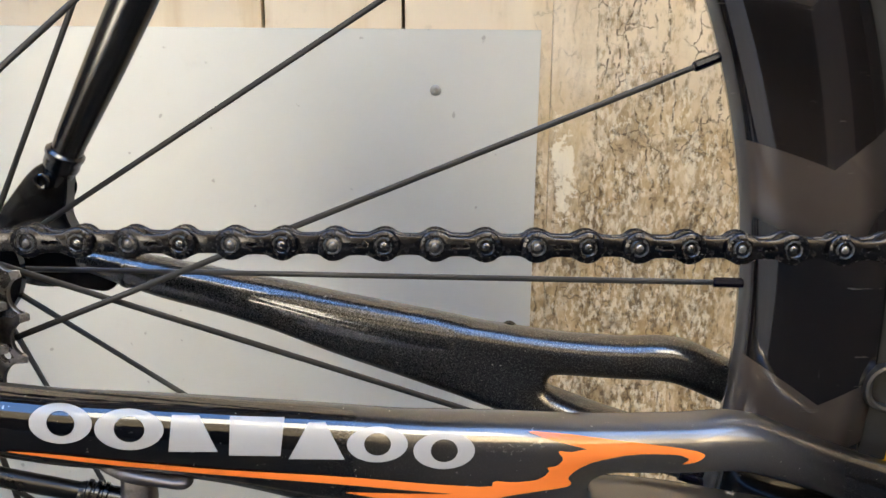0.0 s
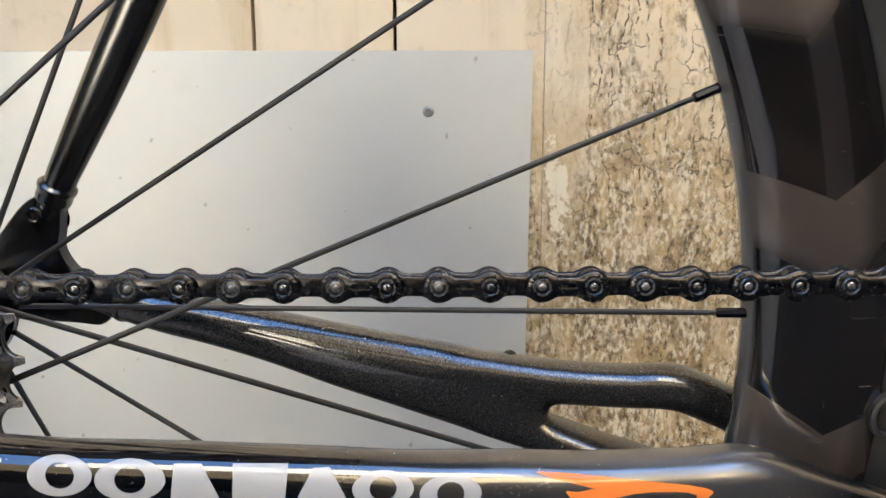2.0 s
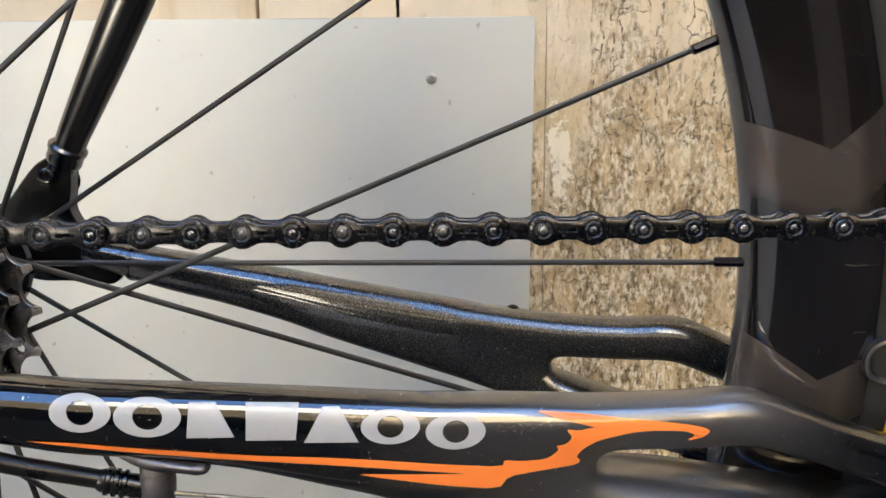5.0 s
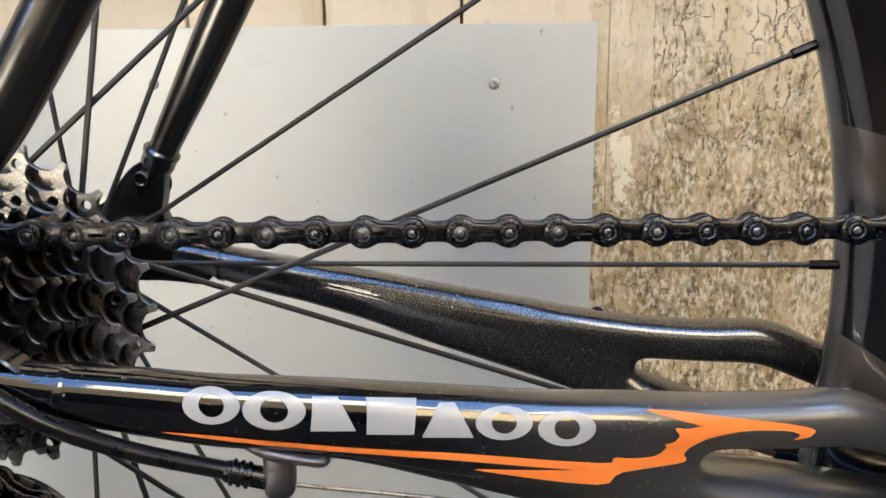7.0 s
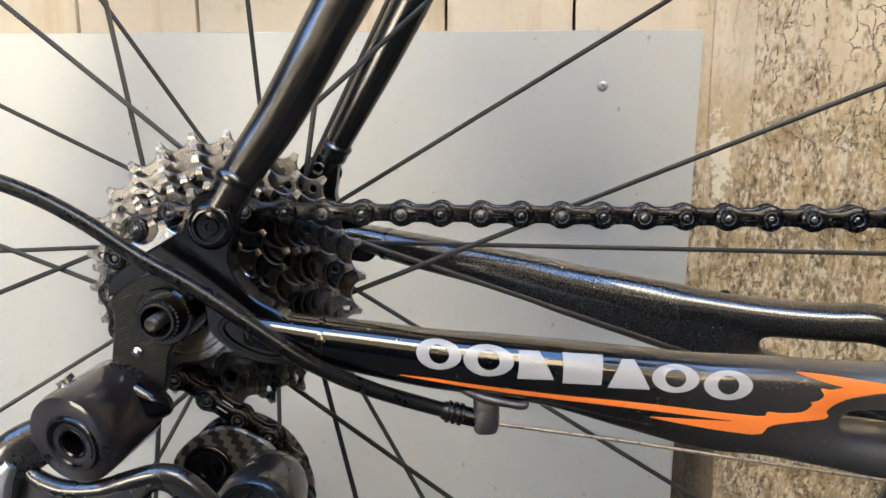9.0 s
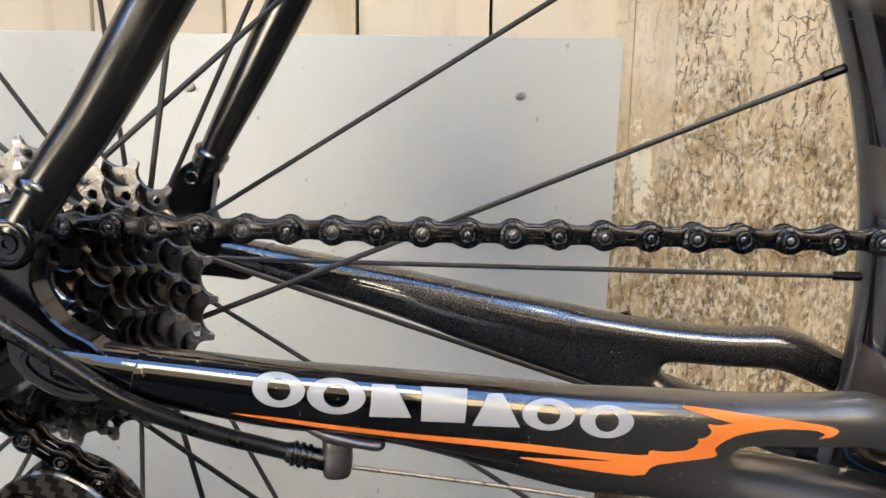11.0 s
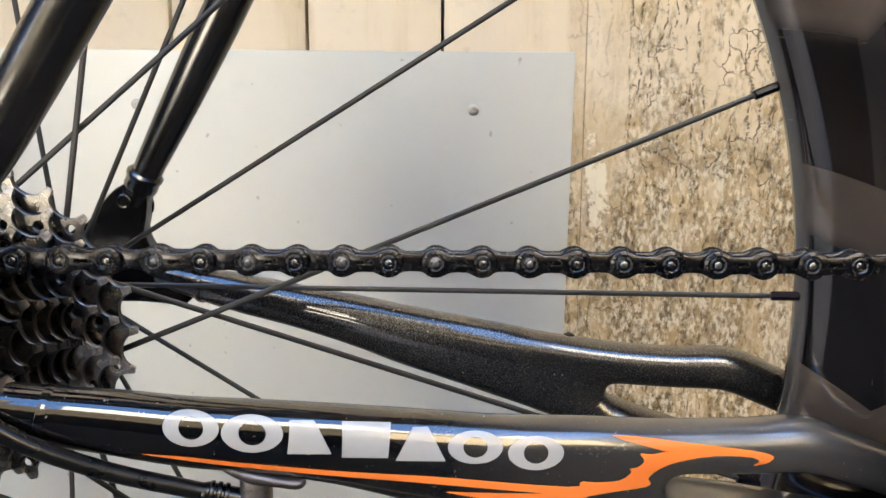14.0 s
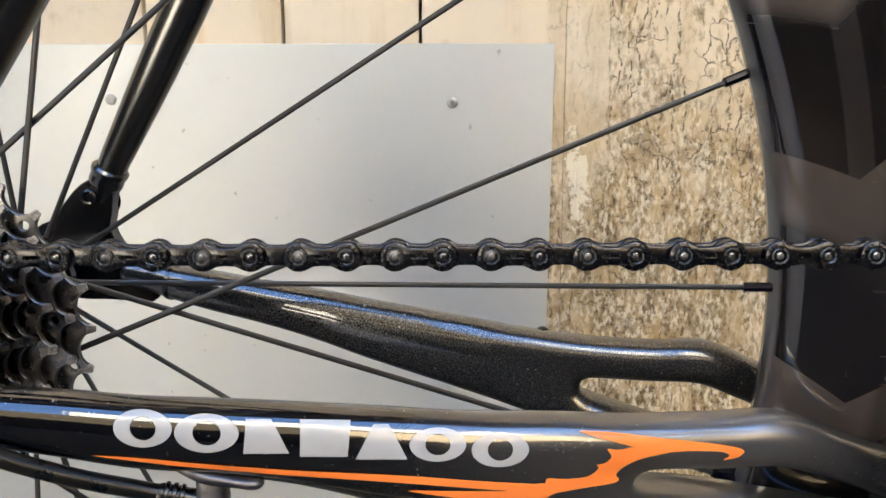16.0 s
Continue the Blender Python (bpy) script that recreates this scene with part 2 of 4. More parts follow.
    dash = g.ramp(g.noise(1.0, 4, 0.7, g.scaled(170, 1, 300)), 0.42, 0.56)
    some = g.ramp(g.noise(1.0, 3, 0.6, g.scaled(70, 1, 14)), 0.40, 0.52)
    check = g.math("MULTIPLY", g.math("MULTIPLY", g.ramp(row, 0.03, 0.13, 1.0, 0.0), dash), some)
    bend = g.add("ShaderNodeVectorMath", operation="ADD")
    g.put(bend.inputs[0], g.scaled(72, 0, 60))
    g.put(bend.inputs[1], g.add("ShaderNodeTexNoise", Vector=g.coord, Scale=90.0, Detail=4.0).outputs["Color"])
    cells = g.add("ShaderNodeTexVoronoi", feature="DISTANCE_TO_EDGE", Vector=bend.outputs[0], Scale=1.0)
    craze = g.ramp(cells.outputs["Distance"], 0.008, 0.045, 1.0, 0.0)
    craze = g.math("MULTIPLY", craze, g.ramp(g.noise(38, 4, 0.6), 0.46, 0.60))
    crack = g.math("MULTIPLY", g.math("MAXIMUM", check, craze), old)
    col = g.mix(g.math("MULTIPLY", crack, 0.92), col, (0.10, 0.066, 0.034))
    edge = g.ramp(g.math("ABSOLUTE", g.math("SUBTRACT", g.math("ADD", x, g.math("MULTIPLY", shift, 0.010)), 0.2700)), 0.0002, 0.0010, 0.7, 0.0)
    col = g.mix(g.math("MULTIPLY", edge, dash), col, (0.20, 0.14, 0.07))
    # flakes of paint that still hold on
    flakes = g.ramp(g.noise(1.0, 5, 0.66, g.scaled(320, 1, 170)), 0.44, 0.62)
    flakes = g.math("MULTIPLY", flakes, g.math("MULTIPLY", dirt, g.ramp(g.noise(55, 3), 0.32, 0.52)))
    col = g.mix(g.math("MULTIPLY", flakes, 0.72), col, (0.90, 0.82, 0.64))
    px = g.math("DIVIDE", g.math("SUBTRACT", g.math("ADD", x, g.math("MULTIPLY", shift, 0.02)), 0.2510), 0.0095)
    pz = g.math("DIVIDE", g.math("SUBTRACT", z, 0.356), 0.032)
    spot = g.math("ADD", g.math("ADD", g.math("MULTIPLY", px, px), g.math("MULTIPLY", pz, pz)), g.math("MULTIPLY", g.math("SUBTRACT", g.noise(95, 5, 0.7), 0.5), 6.0))
    chalk = g.math("MULTIPLY", g.ramp(spot, 0.45, 1.0, 1.0, 0.0), strip)
    col = g.mix(g.math("MULTIPLY", chalk, 0.8), col, (0.86, 0.79, 0.64))
    # a dark brown patch by the sheet's edge, low down, darkest beside it
    low_patch = g.math("MULTIPLY", g.ramp(g.math("ADD", x, g.math("MULTIPLY", shift, 0.004)), 0.2605, 0.2630, 1.0, 0.0), g.math("MULTIPLY", strip, g.ramp(g.math("ADD", z, g.math("MULTIPLY", shift, 0.03)), 0.172, 0.195, 1.0, 0.0)))
    low_brown = g.mix(g.ramp(g.math("ADD", x, g.math("MULTIPLY", shift, 0.02)), 0.243, 0.262), (0.025, 0.017, 0.010), (0.13, 0.10, 0.07))
    col = g.mix(g.math("MULTIPLY", low_patch, 0.92), col, low_brown)
    g.base(col)
    g.rough(g.ramp(dirt, 0, 1, 0.5, 0.85))
    height = g.math("SUBTRACT", g.math("ADD", g.math("MULTIPLY", rubbed, 0.5), g.math("MULTIPLY", flakes, 0.5)), g.math("ADD", g.math("MULTIPLY", dirt, 0.6), crack))
    g.bump(height, 0.6, 0.0010)
    return m


def brushed_black():
    m = material("brushed_black", (0.03, 0.03, 0.03), 0.38, 0.7)
    g = Graph(m)
    slant = g.t.nodes.new("ShaderNodeMapping")
    g.put(slant.inputs["Vector"], g.coord)
    slant.inputs["Rotation"].default_value = (0.0, radians(24), 0.0)
    lines = g.noise(1.0, 5, 0.65, g.scaled(150, 1, 2600, slant.outputs[0]))
    g.base(g.mix(g.ramp(lines, 0.55, 0.72), (0.016, 0.016, 0.017), (0.11, 0.105, 0.10)))
    g.rough(g.ramp(lines, 0.3, 0.7, 0.3, 0.5))
    g.bump(lines, 0.5, 0.0002)
    return m


def plain_surface(name, a, b, scale, rough):
    m = material(name, a, rough)
    g = Graph(m)
    n = g.noise(scale, 8, 0.62)
    g.base(g.mix(g.ramp(n, 0.3, 0.7), a, b))
    g.bump(g.noise(scale * 12, 5), 0.4, 0.004)
    return m


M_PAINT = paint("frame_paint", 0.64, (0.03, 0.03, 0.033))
# Far stay's copy: that painted-in grey nearly off, more flake.
M_PAINT_FAR = paint("frame_paint_dark", 0.05, (0.25, 0.249, 0.250), (0.018, 0.0178, 0.018), 1.7)
M_SATIN = worn("satin_black", (0.0025, 0.0025, 0.003), 0.3, 0.0, 0.95, dust=(0.07, 0.065, 0.06), amount=0.10, coat_rough=0.12)
M_STAY = worn("stay_black", (0.0025, 0.0025, 0.0025), 0.3, 0.0, 1.0, dust=(0.11, 0.10, 0.09), amount=0.13, coat_rough=0.23)
M_STAY.node_tree.nodes["Principled BSDF"].inputs["Coat IOR"].default_value = 1.95
M_NIPPLE = worn("nipple_black", (0.002, 0.002, 0.007), 0.2, 0.0, 0.0, dust=(0.05, 0.05, 0.05), amount=0.05)
M_NIPPLE.node_tree.nodes["Principled BSDF"].inputs["Specular IOR Level"].default_value = 0.15
M_KNUCKLE = worn("knuckle_grey", (0.032, 0.030, 0.033), 0.30, 0.6, 1.0, dust=(0.15, 0.14, 0.135), amount=0.20, coat_rough=0.06)
M_TIP = steel("blackened_steel", (0.09, 0.085, 0.08), (0.02, 0.018, 0.016), 0.25, 0.4)
M_GLOSS = worn("gloss_black", (0.002, 0.002, 0.0025), 0.3, 0.0, 1.0, dust=(0.12, 0.11, 0.1), amount=0.05, coat_rough=0.03)
M_BRUSHED = brushed_black()
M_CHAIN = steel("greasy_chain_steel", (0.062, 0.060, 0.061), (0.024, 0.0225, 0.022), 0.16, 0.26, 4.0)
M_PIN = steel("pin_steel", (0.30, 0.292, 0.285), (0.03, 0.028, 0.026), 0.4, 0.26, 3.0)
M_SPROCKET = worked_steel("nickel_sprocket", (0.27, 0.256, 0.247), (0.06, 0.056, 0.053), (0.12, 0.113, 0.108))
# Darker copy for the smaller sprockets: grease and shade in one colour.
M_GREASY_SHADED = worked_steel("greasy_shaded_sprocket", (0.115, 0.106, 0.100), (0.026, 0.024, 0.022), (0.065, 0.061, 0.058))
M_RUBBED = steel("rubbed_steel", (0.50, 0.475, 0.455), (0.14, 0.13, 0.12), 0.42, 0.33, 2.6)
M_LACQUER = worn("lacquered_black", (0.06, 0.06, 0.063), 0.26, 0.8, 1.0, dust=(0.1, 0.1, 0.1), amount=0.06, coat_rough=0.02)
M_ALLOY = steel("polished_alloy", (0.72, 0.71, 0.70), (0.2, 0.19, 0.17), 0.1, 0.2)
M_GUNMETAL = steel("grey_cast_alloy", (0.17, 0.16, 0.165), (0.05, 0.045, 0.04), 0.2, 0.42)
M_SPOKE = worn("spoke_black", (0.036, 0.035, 0.034), 0.38, 0.3, 0.0, dust=(0.12, 0.11, 0.1), amount=0.2)
M_RIM = carbon_rim()
M_WEAVE = weave()
M_RUBBER = worn("tyre_rubber", (0.005, 0.005, 0.005), 0.6, dust=(0.04, 0.036, 0.03), amount=0.12)
M_HOUSING = worn("cable_housing", (0.004, 0.004, 0.004), 0.27, 0.0, 0.0, dust=(0.1, 0.09, 0.08), amount=0.08)
M_CABLE = steel("cable_wire", (0.42, 0.36, 0.28), (0.1, 0.08, 0.05), 0.3, 0.35, 4.0)
M_WHITE = worn("white_transfer", (0.38, 0.377, 0.368), 0.35, 0.0, 0.5, dust=(0.45, 0.43, 0.4), amount=0.1)
M_ORANGE = worn("orange_transfer", (0.95, 0.245, 0.055), 0.35, 0.0, 1.0, dust=(0.6, 0.3, 0.1), amount=0.06)
M_PLATE = sheet_metal()
M_BOARD = old_boards()
M_DARKWOOD = plain_surface("dark_gap", (0.12, 0.08, 0.045), (0.22, 0.15, 0.085), 30, 0.8)
M_FLOOR = plain_surface("asphalt", (0.025, 0.023, 0.020), (0.045, 0.041, 0.035), 2.5, 0.9)
M_PAVING = plain_surface("concrete", (0.30, 0.275, 0.24), (0.40, 0.365, 0.32), 2.5, 0.85)
M_YELLOW = worn("yellow_label", (0.75, 0.42, 0.03), 0.5)
M_GREY = worn("grey_ring", (0.06, 0.058, 0.056), 0.3, 0.5, 0.6)
M_RENDER = plain_surface("dark_timber", (0.028, 0.024, 0.019), (0.055, 0.046, 0.036), 1.5, 0.9)
M_TAN_BOUNCE = plain_surface("tan_bounce", (0.36, 0.31, 0.25), (0.45, 0.39, 0.315), 1.5, 0.9)
M_BOUNCE = plain_surface("pale_bounce", (0.46, 0.44, 0.41), (0.54, 0.515, 0.48), 1.2, 0.9)
M_ROOF = plain_surface("roof_boards", (0.11, 0.097, 0.085), (0.17, 0.15, 0.13), 3.0, 0.8)
M_SCREW = steel("dull_screw", (0.48, 0.475, 0.46), (0.16, 0.15, 0.14), 0.2, 0.45)

# ---- mesh helpers ----


def mesh_of(name, bm, mat, smooth=40):
    bmesh.ops.recalc_face_normals(bm, faces=bm.faces)
    me = bpy.data.meshes.new(name)
    bm.to_mesh(me)
    bm.free()
    me.materials.append(mat)
    if smooth:
        me.polygons.foreach_set("use_smooth", [True] * len(me.polygons))
        me.set_sharp_from_angle(angle=radians(smooth))
    return me


def part(name, bm, mat, parent=None, label="", smooth=40):
    ob = new(name, mesh_of(name, bm, mat, smooth))
    if parent is not None:
        ob.parent = parent
        ob.matrix_parent_inverse = parent.matrix_basis.inverted()
    if label:
        ob["label"] = label
    return ob


def shared(name, me, parent, m=None):
    """One more piece on a mesh that is already there."""
    ob = new(name, me)
    ob.parent = parent
    ob.matrix_parent_inverse = parent.matrix_basis.inverted()
    if m is not None:
        ob.matrix_basis = m
    return ob


def thing(name, label, category, at=(0, 0, 0), group="", kind=""):
    ob = new(name)
    ob.empty_display_size = 0.02
    ob.location = at
    bpy.context.view_layer.update()
    return tagged(ob, label, category, group, kind)


def glide(points, steps=8):
    """Catmull-Rom through rows of numbers."""
    p = [np.array(q, float) for q in points]
    p = [2 * p[0] - p[1]] + p + [2 * p[-1] - p[-2]]
    out = []
    for i in range(1, len(p) - 2):
        a, b, c, d = p[i - 1 : i + 3]
        for s in range(steps):
            u = s / steps
            out.append(0.5 * (2 * b + (c - a) * u + (2 * a - 5 * b + 4 * c - d) * u * u + (3 * b - a - 3 * c + d) * u**3))
    out.append(p[-2])
    return out


def sweep(bm, rows, sides=32, power=2.0, steps=8, side=(0, 1, 0)):
    """A closed tube along rows of x, y, z, half-width across, half-height."""
    rows = glide(rows, steps)
    centres = [Vector(r[:3]) for r in rows]
    rings = []
    for i, r in enumerate(rows):
        t = (centres[min(i + 1, len(rows) - 1)] - centres[max(i - 1, 0)]).normalized()
        n = Vector(side)
        n = (n - t * n.dot(t)).normalized()
        b = t.cross(n)
        ring = []
        for k in range(sides):
            a = 2 * math.pi * k / sides
            c, s = math.cos(a), math.sin(a)
            c, s = math.copysign(abs(c) ** (2 / power), c), math.copysign(abs(s) ** (2 / power), s)
            ring.append(bm.verts.new(centres[i] + n * (r[3] * c) + b * (r[4] * s)))
        rings.append(ring)
    for p, q in zip(rings, rings[1:]):
        for k in range(sides):
            bm.faces.new((p[k], p[(k + 1) % sides], q[(k + 1) % sides], q[k]))
    bm.faces.new(rings[0][::-1])
    bm.faces.new(rings[-1])
    return bm


def lathe(bm, profile, sides=40, m=None, axis="y"):
    """Turns rows of (along, radius) about the y axis, then moves it by m."""
    rings = []
    m = m or Matrix()
    for along, r in profile:
        if r < 1e-6:
            rings.append([bm.verts.new(m @ Vector((0, along, 0)))])
        else:
            rings.append([bm.verts.new(m @ Vector((r * math.cos(2 * math.pi * k / sides), along, r * math.sin(2 * math.pi * k / sides)))) for k in range(sides)])
    for p, q in zip(rings, rings[1:]):
        for k in range(sides):
            j = (k + 1) % sides
            if len(p) == 1 and len(q) == 1:
                continue
            if len(p) == 1:
                bm.faces.new((p[0], q[k], q[j]))
            elif len(q) == 1:
                bm.faces.new((p[k], p[j], q[0]))
            else:
                bm.faces.new((p[k], p[j], q[j], q[k]))
    return bm


def slab(bm, outer, holes=(), y0=0.0, y1=0.002, bevel=0.0, ease=1.0):
    """A plate cut to an outline in x and z, with holes, from y0 to y1; bevel rounds its rims, less so round the holes."""
    loops = [outer] + list(holes)

    def shrunk(loop, d, outward):
        n, out = len(loop), []
        area = sum(loop[i][0] * loop[(i + 1) % n][1] - loop[(i + 1) % n][0] * loop[i][1] for i in range(n))
        s = (1 if area > 0 else -1) * (-1 if outward else 1)
        for i in range(n):
            a, b, c = loop[i - 1], loop[i], loop[(i + 1) % n]
            t = Vector((c[0] - a[0], c[1] - a[1]))
            t = t.normalized() if t.length > 1e-9 else Vector((1, 0))
            out.append((b[0] - s * t.y * d, b[1] + s * t.x * d))
        return out

    levels = [(y0, bevel), (y0 + bevel, 0.0), (y1 - bevel, 0.0), (y1, bevel)] if bevel else [(y0, 0.0), (y1, 0.0)]
    layers = []
    for y, d in levels:
        layers.append([[bm.verts.new((x, y, z)) for x, z in (shrunk(lp, d * (ease if i else 1.0), i > 0) if d else lp)] for i, lp in enumerate(loops)])
    for a, b in zip(layers, layers[1:]):
        for p, q in zip(a, b):
            n = len(p)
            for k in range(n):
                bm.faces.new((p[k], p[(k + 1) % n], q[(k + 1) % n], q[k]))
    for lay in (layers[0], layers[-1]):
        flat = [v for lp in lay for v in lp]
        for tri in tessellate([[Vector((v.co.x, v.co.z, 0)) for v in lp] for lp in lay]):
            vs = [flat[i] for i in tri]
            if len(set(vs)) == 3:
                try:
                    bm.faces.new(vs)
                except ValueError:
                    pass
    return bm


def circle(cx, cz, r, n=16, start=0.0):
    return [(cx + r * math.cos(start + 2 * math.pi * k / n), cz + r * math.sin(start + 2 * math.pi * k / n)) for k in range(n)]


def smooth_loop(points, steps=5):
    """A closed rounded outline through points in x and z, given in millimetres."""
    p = [np.array(q, float) * 0.001 for q in points]
    n, out = len(p), []
    for i in range(n):
        a, b, c, d = p[i - 1], p[i], p[(i + 1) % n], p[(i + 2) % n]
        for s in range(steps):
            u = s / steps
            out.append(tuple(0.5 * (2 * b + (c - a) * u + (2 * a - 5 * b + 4 * c - d) * u * u + (3 * b - a - 3 * c + d) * u**3)))
    return out


def box(bm, x0, x1, y0, y1, z0, z1, bevel=0.0):
    vs = [bm.verts.new((x, y, z)) for x in (x0, x1) for y in (y0, y1) for z in (z0, z1)]
    fs = [bm.faces.new([vs[i] for i in f]) for f in ((0, 1, 3, 2), (4, 6, 7, 5), (0, 4, 5, 1), (2, 3, 7, 6), (0, 2, 6, 4), (1, 5, 7, 3))]
    if bevel:
        bmesh.ops.bevel(bm, geom=list({e for f in fs for e in f.edges}), offset=bevel, segments=2, affect="EDGES", profile=0.5)
    return bm


def fused(bm, voxel=0.0007, rounds=22):
    """Joins crossing tubes into one skin with soft joints."""
    me = bpy.data.meshes.new("raw")
    bmesh.ops.recalc_face_normals(bm, faces=bm.faces)
    bm.to_mesh(me)
    bm.free()
    ob = new("raw", me)
    skin = ob.modifiers.new("skin", "REMESH")
    skin.mode, skin.voxel_size = "VOXEL", voxel
    soft = ob.modifiers.new("soft", "SMOOTH")
    soft.factor, soft.iterations = 0.5, rounds
    bpy.context.view_layer.update()
    done = ob.evaluated_get(bpy.context.evaluated_depsgraph_get())
    out = bmesh.new()
    out.from_mesh(done.to_mesh())
    done.to_mesh_clear()
    bpy.data.objects.remove(ob)
    bpy.data.meshes.remove(me)
    return out


def along(a, b):
    """A pose whose y axis runs from a to b."""
    a, b = Vector(a), Vector(b)
    return Matrix.Translation(a) @ (b - a).to_track_quat("Y", "Z").to_matrix().to_4x4()

# ---- the large structure ----
ground = part("ground", box(bmesh.new(), -40, 40, -40, 40, -0.2, 0.0), M_FLOOR, smooth=0)
tagged(ground, "dark asphalt ground under the bicycle", "ground", kind="structure")
# Unseen pale slab, added for bounce light and reflections on the left.
pavement = part("pavement", box(bmesh.new(), -2.6, -0.25, -1.9, 0.2985, 0.0, 0.015), M_PAVING, smooth=0)
tagged(pavement, "unseen pale concrete slab that bounces light from the left", "pavement", kind="structure")

wall_back = part("wall_back", box(bmesh.new(), -2.6, 2.6, 0.2985, 0.42, 0.0, 2.4), M_DARKWOOD, smooth=0)
tagged(wall_back, "wall of upright cream-painted boards behind the bicycle", "wall", kind="structure")
# Unseen side walls, added to keep light out from both ends.
wall_right = part("wall_right", box(bmesh.new(), 2.6, 2.75, -2.05, 0.42, 0.0, 2.4), M_RENDER, smooth=0)
tagged(wall_right, "unseen plain dark side wall", "wall", kind="structure")
wall_left = part("wall_left", box(bmesh.new(), -2.75, -2.6, -2.05, 0.42, 0.0, 2.4), M_RENDER, smooth=0)
tagged(wall_left, "unseen plain dark side wall", "wall", kind="structure")
# Unseen dark wall, added; its low opening is sized for light from the left.
bm = box(bmesh.new(), -0.75, 0.9, -2.05, -1.9, 0.0, 1.75)
box(bm, -2.6, -1.75, -2.05, -1.9, 0.0, 1.75)
box(bm, 1.45, 2.6, -2.05, -1.9, 0.0, 1.75)
box(bm, -1.75, -0.75, -2.05, -1.9, 1.0, 1.75)
box(bm, -1.75, -0.75, -2.05, -1.9, 0.0, 0.1)
wall_front = part("wall_front", bm, M_RENDER, smooth=0)
tagged(wall_front, "unseen dark wall with a low opening that lets light in", "wall", kind="structure")
# Unseen block, added to keep sky reflections off the middle of the stay.
wall_front_gable = part("wall_front_gable", box(bmesh.new(), -0.92, -0.20, -2.05, -1.9, 1.95, 3.4), M_RENDER, smooth=0)
tagged(wall_front_gable, "unseen dark block that hides part of the sky", "wall", kind="structure")
# Unseen tan piece, added to throw light and reflections onto rim and boards.
wall_front_end = part("wall_front_end", box(bmesh.new(), 0.9, 1.45, -2.05, -1.9, 0.0, 1.75), M_TAN_BOUNCE, smooth=0)
tagged(wall_front_end, "unseen tan piece that reflects light onto the right side", "wall", kind="structure")
# Unseen beam, added; its top sets where the reflected sky band begins.
wall_front_upper = part("wall_front_upper", box(bmesh.new(), -2.6, 2.6, -2.05, -1.9, 1.75, 1.95), M_RENDER, smooth=0)
tagged(wall_front_upper, "unseen dark beam that sets the lower edge of the sky", "wall", kind="structure")
# Unseen sunlit wall, added; stepped tops shape bounce light and pale reflections.
bm = box(bmesh.new(), -9.0, 4.0, -6.3, -6.0, 0.0, 5.3)
box(bm, -9.0, -3.2, -6.3, -6.0, 5.3, 5.9)
box(bm, 0.2, 4.0, -6.3, -6.0, 5.3, 9.6)
wall_far = part("wall_far", bm, M_BOUNCE, smooth=0)
tagged(wall_far, "unseen pale sunlit wall that bounces warm light in", "wall", kind="structure")
# Unseen overhang, added; its edge sets the width of the sky band.
ceiling = part("ceiling", box(bmesh.new(), -2.75, 2.75, -0.58, 0.42, 2.4, 2.6), M_ROOF, smooth=0)
tagged(ceiling, "unseen roof overhang that limits the sky from above", "ceiling", kind="structure")
# Unseen roof piece, added to cut sky light from the right.
ceiling_end = part("ceiling_end", box(bmesh.new(), 1.7, 2.75, -2.05, -0.58, 2.4, 2.6), M_ROOF, smooth=0)
tagged(ceiling_end, "unseen roof piece that closes off sky on the right", "ceiling", kind="structure")

# a sheet of metal screwed to the boards
PLATE_X, PLATE_TOP = 0.2335, 0.4425
plate = part("metal_sheet", slab(bmesh.new(), [(-0.66, 0.03), (PLATE_X - 0.0041, 0.03), (PLATE_X, PLATE_TOP), (-0.66, PLATE_TOP)], (), 0.2762, 0.2782, 0.0005), M_PLATE)
tagged(plate, "satin grey metal sheet with dents and specks, screwed to the boards", "metal sheet")


def screw(x, z):
    bm = bmesh.new()
    lathe(bm, [(0.0, 0.0036), (-0.0004, 0.0036), (-0.0009, 0.0028), (-0.0009, 0.0012), (-0.0002, 0.0010), (-0.0002, 0.0)], 20, Matrix.Translation((x, 0.2762, z)))
    return part("screw", bm, M_SCREW, plate, "dull countersunk screw")


for x, z in ((-0.5165, 0.409), (-0.2867, 0.4085), (-0.0565, 0.407), (0.1668, 0.4045)):
    screw(x, z)

# ---- the bicycle frame ----
STAY = [  # x, y away from the middle, z, half-width, half-height
    (0.024, 0.0745, 0.3330, 0.0058, 0.0052), (0.034, 0.0730, 0.3310, 0.0066, 0.0061), (0.045, 0.0710, 0.3283, 0.0073, 0.0071), (0.062, 0.0676, 0.3248, 0.0079, 0.0081),
    (0.080, 0.0646, 0.3211, 0.0081, 0.0090), (0.097, 0.0612, 0.3185, 0.0085, 0.0096), (0.120, 0.0573, 0.3147, 0.0087, 0.0108),
    (0.145, 0.0525, 0.3088, 0.0090, 0.0135), (0.170, 0.0487, 0.3032, 0.0090, 0.0160), (0.188, 0.0458, 0.3004, 0.0086, 0.0160), (0.200, 0.0440, 0.2984, 0.0074, 0.0142), (0.2105, 0.0424, 0.2960, 0.0048, 0.0096)]
